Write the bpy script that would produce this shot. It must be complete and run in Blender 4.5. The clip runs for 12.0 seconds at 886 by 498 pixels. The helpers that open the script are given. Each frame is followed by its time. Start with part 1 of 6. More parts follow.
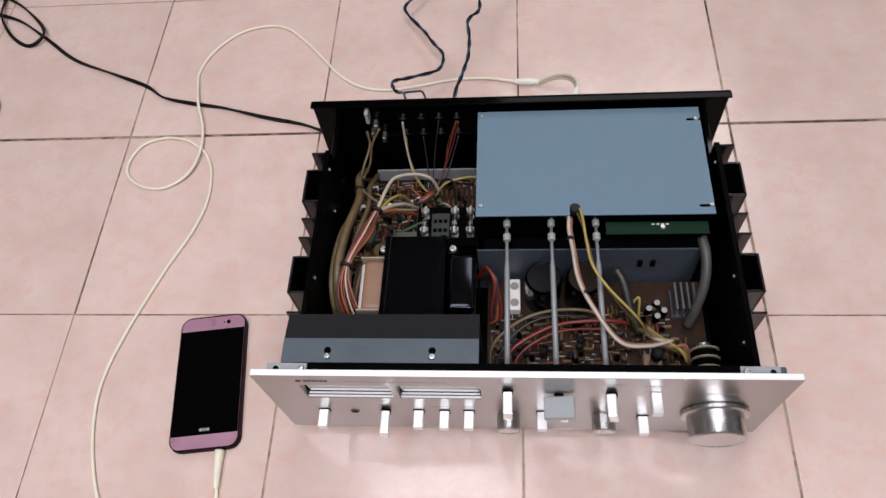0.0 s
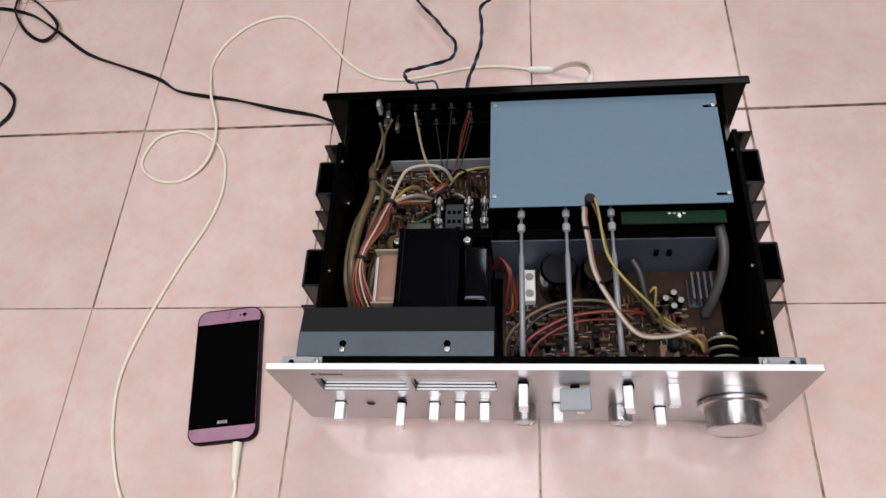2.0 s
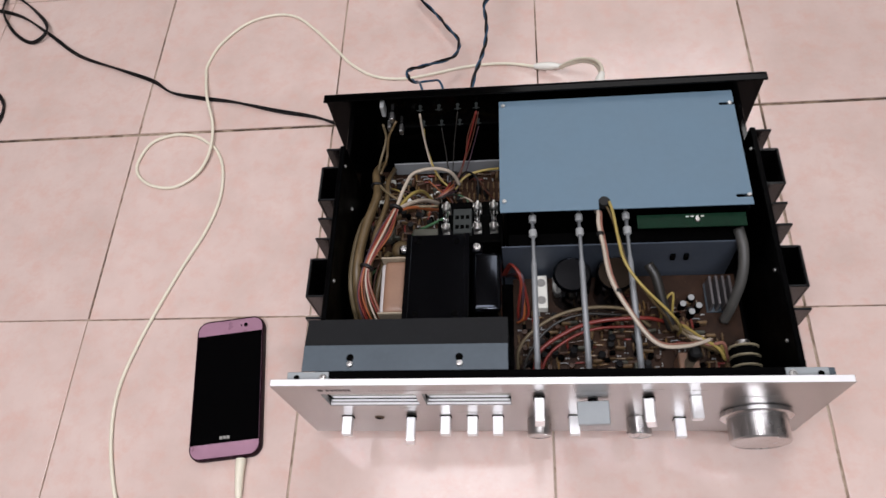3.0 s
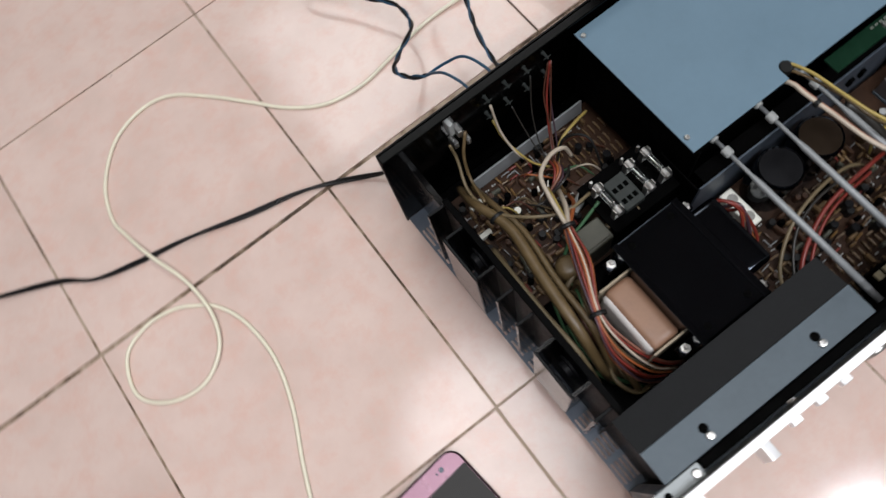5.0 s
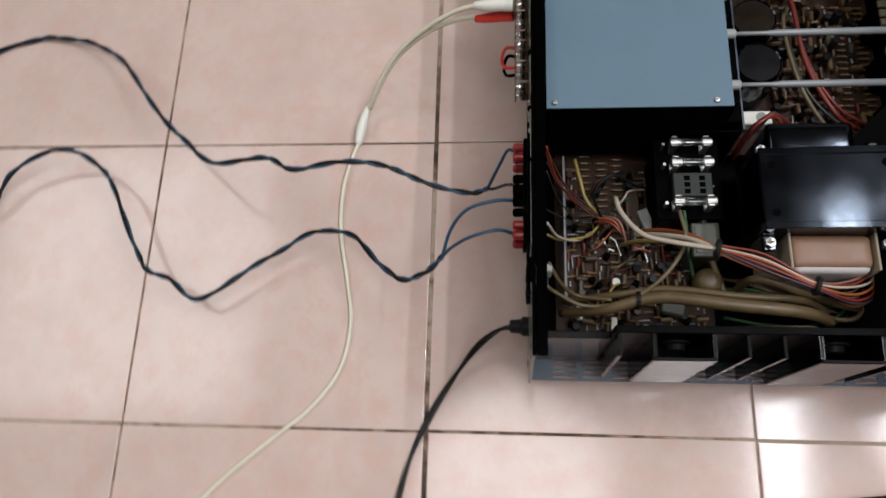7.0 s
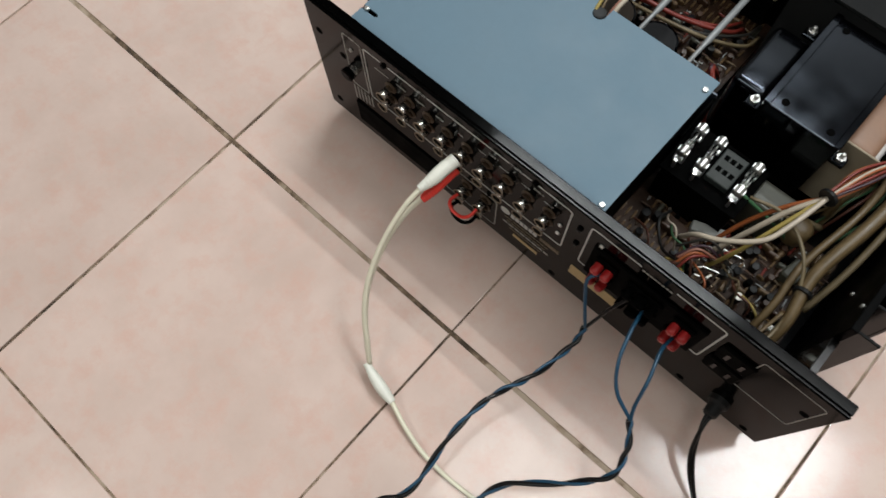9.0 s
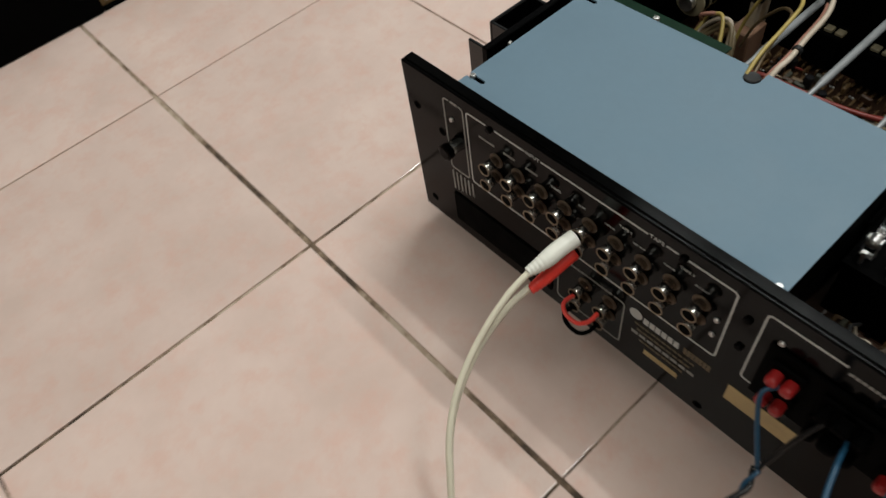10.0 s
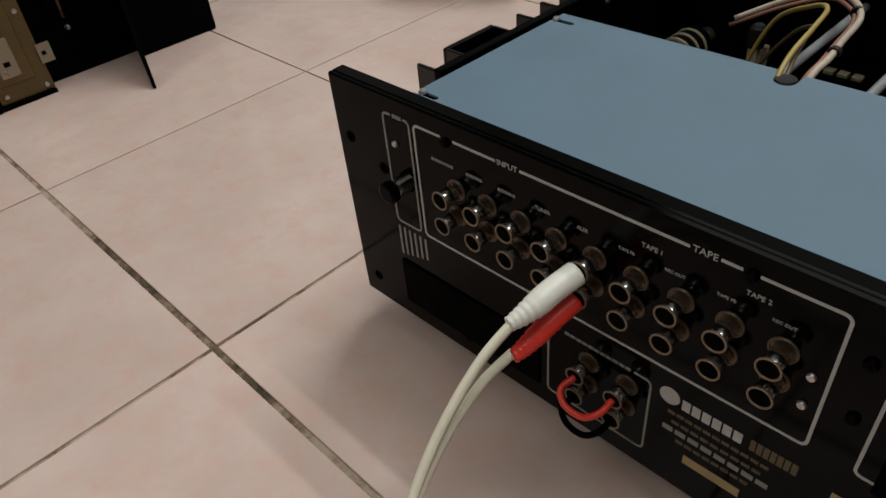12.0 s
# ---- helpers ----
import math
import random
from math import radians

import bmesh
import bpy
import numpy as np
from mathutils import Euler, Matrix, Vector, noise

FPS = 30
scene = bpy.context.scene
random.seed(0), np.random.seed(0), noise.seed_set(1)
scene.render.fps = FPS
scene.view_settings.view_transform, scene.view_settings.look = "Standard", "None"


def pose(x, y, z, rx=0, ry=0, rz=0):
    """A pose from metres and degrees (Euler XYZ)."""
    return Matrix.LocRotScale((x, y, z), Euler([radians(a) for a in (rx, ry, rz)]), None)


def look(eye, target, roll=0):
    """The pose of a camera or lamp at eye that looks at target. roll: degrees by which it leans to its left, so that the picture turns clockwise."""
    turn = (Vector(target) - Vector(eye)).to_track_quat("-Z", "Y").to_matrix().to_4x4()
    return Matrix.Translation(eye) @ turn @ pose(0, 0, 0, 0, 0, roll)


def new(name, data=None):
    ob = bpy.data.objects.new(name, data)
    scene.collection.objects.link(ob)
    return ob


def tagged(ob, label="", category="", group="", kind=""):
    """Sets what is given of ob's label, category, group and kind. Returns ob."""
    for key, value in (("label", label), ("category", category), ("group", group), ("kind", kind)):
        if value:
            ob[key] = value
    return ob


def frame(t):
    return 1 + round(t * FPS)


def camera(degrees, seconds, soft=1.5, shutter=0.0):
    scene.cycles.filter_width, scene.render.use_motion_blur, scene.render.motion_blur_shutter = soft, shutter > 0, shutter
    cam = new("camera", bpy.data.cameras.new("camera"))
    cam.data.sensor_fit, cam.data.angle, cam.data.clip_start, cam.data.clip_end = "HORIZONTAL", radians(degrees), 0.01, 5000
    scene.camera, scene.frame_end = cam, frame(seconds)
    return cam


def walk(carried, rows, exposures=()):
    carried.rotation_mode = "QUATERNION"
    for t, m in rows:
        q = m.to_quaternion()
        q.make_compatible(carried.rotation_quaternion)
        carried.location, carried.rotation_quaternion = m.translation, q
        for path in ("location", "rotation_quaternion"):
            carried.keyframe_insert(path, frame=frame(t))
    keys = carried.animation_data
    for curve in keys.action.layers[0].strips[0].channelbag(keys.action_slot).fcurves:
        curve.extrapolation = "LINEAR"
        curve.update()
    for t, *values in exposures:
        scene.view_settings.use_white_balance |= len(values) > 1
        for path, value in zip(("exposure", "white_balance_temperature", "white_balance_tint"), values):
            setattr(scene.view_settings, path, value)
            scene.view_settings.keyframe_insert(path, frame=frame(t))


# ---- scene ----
cam = camera(63.0, 12.0, shutter=0.5)

PATH = [
    (0, (0.491, -0.319, 0.704), (0.3, 0.663, -1.027), -10.0),
    (0.5, (0.492, -0.318, 0.705), (0.296, 0.65, -1.034), -10.6),
    (1, (0.492, -0.316, 0.703), (0.288, 0.649, -1.037), -11.4),
    (1.5, (0.492, -0.316, 0.701), (0.277, 0.637, -1.044), -11.8),
    (2, (0.492, -0.313, 0.704), (0.258, 0.634, -1.042), -13.1),
    (2.5, (0.495, -0.313, 0.7), (0.228, 0.637, -1.039), -14.8),
    (2.7, (0.495, -0.307, 0.696), (0.233, 0.641, -1.045), -14.5),
    (4.3, (0.276, -0.161, 0.625), (0.365, 0.62, -1.214), -15.1),
    (4.5, (0.264, -0.132, 0.611), (0.361, 0.641, -1.231), -19.3),
    (5, (0.24, -0.063, 0.6), (0.421, 0.562, -1.291), -21.9),
    (5.5, (0.213, 0.022, 0.594), (0.561, 0.515, -1.312), -18.7),
    (6, (0.177, 0.079, 0.602), (0.739, 0.418, -1.288), -8.8),
    (6.5, (0.167, 0.122, 0.607), (0.743, 0.472, -1.276), -15.5),
    (7, (0.217, 0.183, 0.582), (0.816, 0.374, -1.316), -16.7),
    (7.2, (0.235, 0.196, 0.582), (0.816, 0.365, -1.324), -19.4),
    (8.8, (0.405, 0.335, 0.546), (0.88, -0.129, -1.34), -3.4),
    (9, (0.409, 0.342, 0.542), (0.899, -0.136, -1.337), -3.8),
    (9.5, (0.408, 0.361, 0.522), (1.146, -0.165, -1.261), -8.3),
    (10, (0.41, 0.363, 0.422), (1.409, -0.31, -1.174), -10.4),
    (10.5, (0.417, 0.348, 0.352), (1.562, -0.55, -1.021), -7.7),
    (11, (0.432, 0.351, 0.312), (1.635, -0.653, -0.931), -6.6),
    (11.5, (0.441, 0.345, 0.293), (1.609, -0.682, -0.964), -6.0),
    (12, (0.443, 0.342, 0.289), (1.609, -0.685, -0.969), -6.1),
]
walk(cam, [(t, look(eye, target, roll)) for t, eye, target, roll in PATH],
     [(0, -0.02, 6330, 18), (2.7, -0.02, 6330, 18), (4.3, 0.02, 6300, 15), (5.5, -0.06, 6400, 10), (6, -0.14, 6460, 9), (6.5, -0.06, 6380, 10), (7.2, -0.19, 6370, 12), (8.8, -0.03, 6440, 6), (9.5, -0.03, 6520, 6), (10, -0.15, 6650, 5), (10.5, -0.46, 6620, 7), (12, -0.42, 6600, 7)])

# ---------------------------------------------------------------- light
world = bpy.data.worlds.new("room_dark")
world.use_nodes = True
world.node_tree.nodes["Background"].inputs[0].default_value = (0.9, 0.95, 1.0, 1)
world.node_tree.nodes["Background"].inputs[1].default_value = 0.0
scene.world = world


def area_lamp(name, shape, size, size_y, power, colour, m):
    data = bpy.data.lights.new(name, "AREA")
    data.shape, data.size, data.energy, data.color = shape, size, power, colour
    if shape == "RECTANGLE":
        data.size_y = size_y
    ob = new(name, data)
    ob.matrix_world = m
    return ob


# two parallel fluorescent fittings towards the room's front
area_lamp("tube_light", "RECTANGLE", 1.20, 0.06, 29, (0.95, 0.98, 1.0), pose(0.95, -1.40, 2.56))
area_lamp("tube_light", "RECTANGLE", 1.20, 0.06, 21, (0.95, 0.98, 1.0), pose(0.70, -0.90, 2.56))
# two square ceiling panels, added as unseen fill behind and to the left
area_lamp("panel_fill_light", "SQUARE", 1.30, 1.30, 24, (0.98, 1.0, 0.96), pose(1.10, 2.00, 2.60))
area_lamp("panel_fill_light", "SQUARE", 0.60, 0.60, 20, (0.98, 0.98, 1.0), pose(-0.32, -0.62, 2.60))
# added disc over the amplifier, a fixed stand-in for the torch at the camera
area_lamp("torch_standin_light", "DISK", 0.80, 0.80, 11.0, (1.0, 0.98, 0.95), pose(0.21, 0.175, 2.60))


# ---------------------------------------------------------------- materials
def nodes_of(name):
    m = bpy.data.materials.new(name)
    m.use_nodes = True
    t = m.node_tree
    return m, t, t.nodes["Principled BSDF"]


def link(t, a, b):
    t.links.new(a, b)


def noise_node(t, scale, detail=4.0, rough=0.6, coords=None):
    n = t.nodes.new("ShaderNodeTexNoise")
    n.inputs["Scale"].default_value, n.inputs["Detail"].default_value = scale, detail
    n.inputs["Roughness"].default_value = rough
    if coords:
        link(t, coords, n.inputs["Vector"])
    return n


def ramp_node(t, fac, stops):
    r = t.nodes.new("ShaderNodeValToRGB")
    while len(r.color_ramp.elements) < len(stops):
        r.color_ramp.elements.new(0.5)
    for e, (p, c) in zip(r.color_ramp.elements, stops):
        e.position, e.color = p, (*c, 1)
    link(t, fac, r.inputs[0])
    return r


def simple(name, colour, rough=0.5, metal=0.0, var=0.15, scale=60.0, bump=0.0, bump_scale=400.0, coat=0.0, spec=0.5, rough_var=0.1):
    """A painted, plastic or metal surface with uneven tone at two scales, uneven gloss and a fine relief."""
    m, t, p = nodes_of(name)
    co = t.nodes.new("ShaderNodeTexCoord").outputs["Object"]
    a, b = noise_node(t, scale, 5, 0.6, co), noise_node(t, scale * 7, 3, 0.6, co)
    mix = t.nodes.new("ShaderNodeMath")
    mix.operation = "MULTIPLY_ADD"
    link(t, b.outputs[0], mix.inputs[0])
    mix.inputs[1].default_value = 0.4
    link(t, a.outputs[0], mix.inputs[2])
    lo = tuple(max(0, c * (1 - var)) for c in colour)
    hi = tuple(min(1, c * (1 + var)) for c in colour)
    r = ramp_node(t, mix.outputs[0], [(0.45, lo), (0.95, hi)])
    link(t, r.outputs[0], p.inputs["Base Color"])
    rr = t.nodes.new("ShaderNodeMapRange")
    link(t, a.outputs[0], rr.inputs[0])
    rr.inputs[1].default_value, rr.inputs[2].default_value = 0.3, 0.7
    rr.inputs[3].default_value, rr.inputs[4].default_value = max(0.02, rough - rough_var), min(1, rough + rough_var)
    link(t, rr.outputs[0], p.inputs["Roughness"])
    p.inputs["Metallic"].default_value = metal
    p.inputs["Coat Weight"].default_value = coat
    p.inputs["Specular IOR Level"].default_value = spec
    if bump:
        n = noise_node(t, bump_scale, 3, 0.6, co)
        bn = t.nodes.new("ShaderNodeBump")
        bn.inputs["Strength"].default_value, bn.inputs["Distance"].default_value = bump, 0.0005
        link(t, n.outputs[0], bn.inputs["Height"])
        link(t, bn.outputs[0], p.inputs["Normal"])
    return m


def tile_material():
    m, t, p = nodes_of("pink_glazed_tile")
    co = t.nodes.new("ShaderNodeTexCoord").outputs["Object"]
    info = t.nodes.new("ShaderNodeObjectInfo")
    shift = t.nodes.new("ShaderNodeVectorMath")
    shift.operation = "MULTIPLY_ADD"
    link(t, info.outputs["Random"], shift.inputs[0])
    shift.inputs[1].default_value = (37, 53, 11)
    link(t, co, shift.inputs[2])
    big = noise_node(t, 13, 5, 0.62, shift.outputs[0])
    mid = noise_node(t, 46, 6, 0.72, shift.outputs[0])
    fine = noise_node(t, 420, 3, 0.6, shift.outputs[0])
    base = ramp_node(t, big.outputs[0], [(0.3, TILE_A), (0.52, TILE_B), (0.75, TILE_C)])
    blot = ramp_node(t, mid.outputs[0], [(0.47, (0, 0, 0)), (0.70, (1, 1, 1))])
    mx = t.nodes.new("ShaderNodeMix")
    mx.data_type = "RGBA"
    link(t, base.outputs[0], mx.inputs[6])
    mx.inputs[7].default_value = (*TILE_D, 1)
    f = t.nodes.new("ShaderNodeMath")
    f.operation = "MULTIPLY"
    f.inputs[1].default_value = 0.62
    link(t, blot.outputs[0], f.inputs[0])
    link(t, f.outputs[0], mx.inputs[0])
    # tile to tile tone
    hv = t.nodes.new("ShaderNodeHueSaturation")
    vr = t.nodes.new("ShaderNodeMapRange")
    link(t, info.outputs["Random"], vr.inputs[0])
    vr.inputs[3].default_value, vr.inputs[4].default_value = 0.94, 1.03
    link(t, vr.outputs[0], hv.inputs["Value"])
    link(t, mx.outputs[2], hv.inputs["Color"])
    # dust specks
    sp = t.nodes.new("ShaderNodeTexVoronoi")
    sp.inputs["Scale"].default_value = 9
    link(t, shift.outputs[0], sp.inputs["Vector"])
    spr = ramp_node(t, sp.outputs["Distance"], [(0.006, (0.25, 0.22, 0.2)), (0.014, (1, 1, 1))])
    mul = t.nodes.new("ShaderNodeMix")
    mul.data_type, mul.blend_type = "RGBA", "MULTIPLY"
    mul.inputs[0].default_value = 0.75
    link(t, hv.outputs[0], mul.inputs[6])
    link(t, spr.outputs[0], mul.inputs[7])
    link(t, mul.outputs[2], p.inputs["Base Color"])
    rr = t.nodes.new("ShaderNodeMapRange")
    link(t, mid.outputs[0], rr.inputs[0])
    rr.inputs[1].default_value, rr.inputs[2].default_value = 0.3, 0.7
    rr.inputs[3].default_value, rr.inputs[4].default_value = 0.10, 0.14
    link(t, rr.outputs[0], p.inputs["Roughness"])
    p.inputs["Specular IOR Level"].default_value = 0.5
    bn = t.nodes.new("ShaderNodeBump")
    bn.inputs["Strength"].default_value, bn.inputs["Distance"].default_value = 0.06, 0.0006
    add = t.nodes.new("ShaderNodeMath")
    link(t, mid.outputs[0], add.inputs[0])
    link(t, fine.outputs[0], add.inputs[1])
    link(t, add.outputs[0], bn.inputs["Height"])
    link(t, bn.outputs[0], p.inputs["Normal"])
    return m


def brushed(name, colour, rough, along=(1, 60, 60)):
    """Brushed aluminium with streaks along one axis."""
    m, t, p = nodes_of(name)
    co = t.nodes.new("ShaderNodeTexCoord").outputs["Object"]
    mp = t.nodes.new("ShaderNodeMapping")
    mp.inputs["Scale"].default_value = along
    link(t, co, mp.inputs[0])
    n = noise_node(t, 30, 5, 0.65, mp.outputs[0])
    s = noise_node(t, 14, 4, 0.6, co)
    r = ramp_node(t, n.outputs[0], [(0.3, tuple(c * 0.9 for c in colour)), (0.7, colour)])
    link(t, r.outputs[0], p.inputs["Base Color"])
    rr = t.nodes.new("ShaderNodeMapRange")
    link(t, s.outputs[0], rr.inputs[0])
    rr.inputs[3].default_value, rr.inputs[4].default_value = rough - 0.08, rough + 0.1
    link(t, rr.outputs[0], p.inputs["Roughness"])
    p.inputs["Metallic"].default_value = 1.0
    bn = t.nodes.new("ShaderNodeBump")
    bn.inputs["Strength"].default_value, bn.inputs["Distance"].default_value = 0.12, 0.0003
    link(t, n.outputs[0], bn.inputs["Height"])
    link(t, bn.outputs[0], p.inputs["Normal"])
    return m


def board_material():
    m, t, p = nodes_of("brown_circuit_board")
    co = t.nodes.new("ShaderNodeTexCoord").outputs["Object"]
    a = noise_node(t, 35, 4, 0.6, co)
    v = t.nodes.new("ShaderNodeTexVoronoi")
    v.distance = "MANHATTAN"
    v.inputs["Scale"].default_value = 170
    link(t, co, v.inputs["Vector"])
    base = ramp_node(t, a.outputs[0], [(0.3, (0.014, 0.0066, 0.0036)), (0.7, (0.046, 0.0215, 0.0110))])
    marks = ramp_node(t, v.outputs["Distance"], [(0.10, (0.22, 0.16, 0.085)), (0.17, (0, 0, 0))])
    mx = t.nodes.new("ShaderNodeMix")
    mx.data_type, mx.blend_type = "RGBA", "ADD"
    mx.inputs[0].default_value = 0.22
    link(t, base.outputs[0], mx.inputs[6])
    link(t, marks.outputs[0], mx.inputs[7])
    link(t, mx.outputs[2], p.inputs["Base Color"])
    p.inputs["Roughness"].default_value = 0.5
    p.inputs["Specular IOR Level"].default_value = 0.2
    return m


def grout_material():
    """Tile joints: pale cement, grey dust and long stretches of dark brown dirt."""
    m, t, p = nodes_of("dirty_brown_grout")
    co = t.nodes.new("ShaderNodeTexCoord").outputs["Object"]
    a, b = noise_node(t, 5.5, 3, 0.55, co), noise_node(t, 75, 4, 0.7, co)
    s = t.nodes.new("ShaderNodeMath")
    s.operation = "MULTIPLY_ADD"
    link(t, b.outputs[0], s.inputs[0])
    s.inputs[1].default_value = 0.75
    link(t, a.outputs[0], s.inputs[2])
    r = ramp_node(t, s.outputs[0], [(0.70, (0.042, 0.027, 0.016)), (0.81, (0.135, 0.090, 0.057)), (0.88, (0.26, 0.19, 0.13)), (0.98, (0.39, 0.31, 0.235))])
    link(t, r.outputs[0], p.inputs["Base Color"])
    p.inputs["Roughness"].default_value = 0.85
    return m


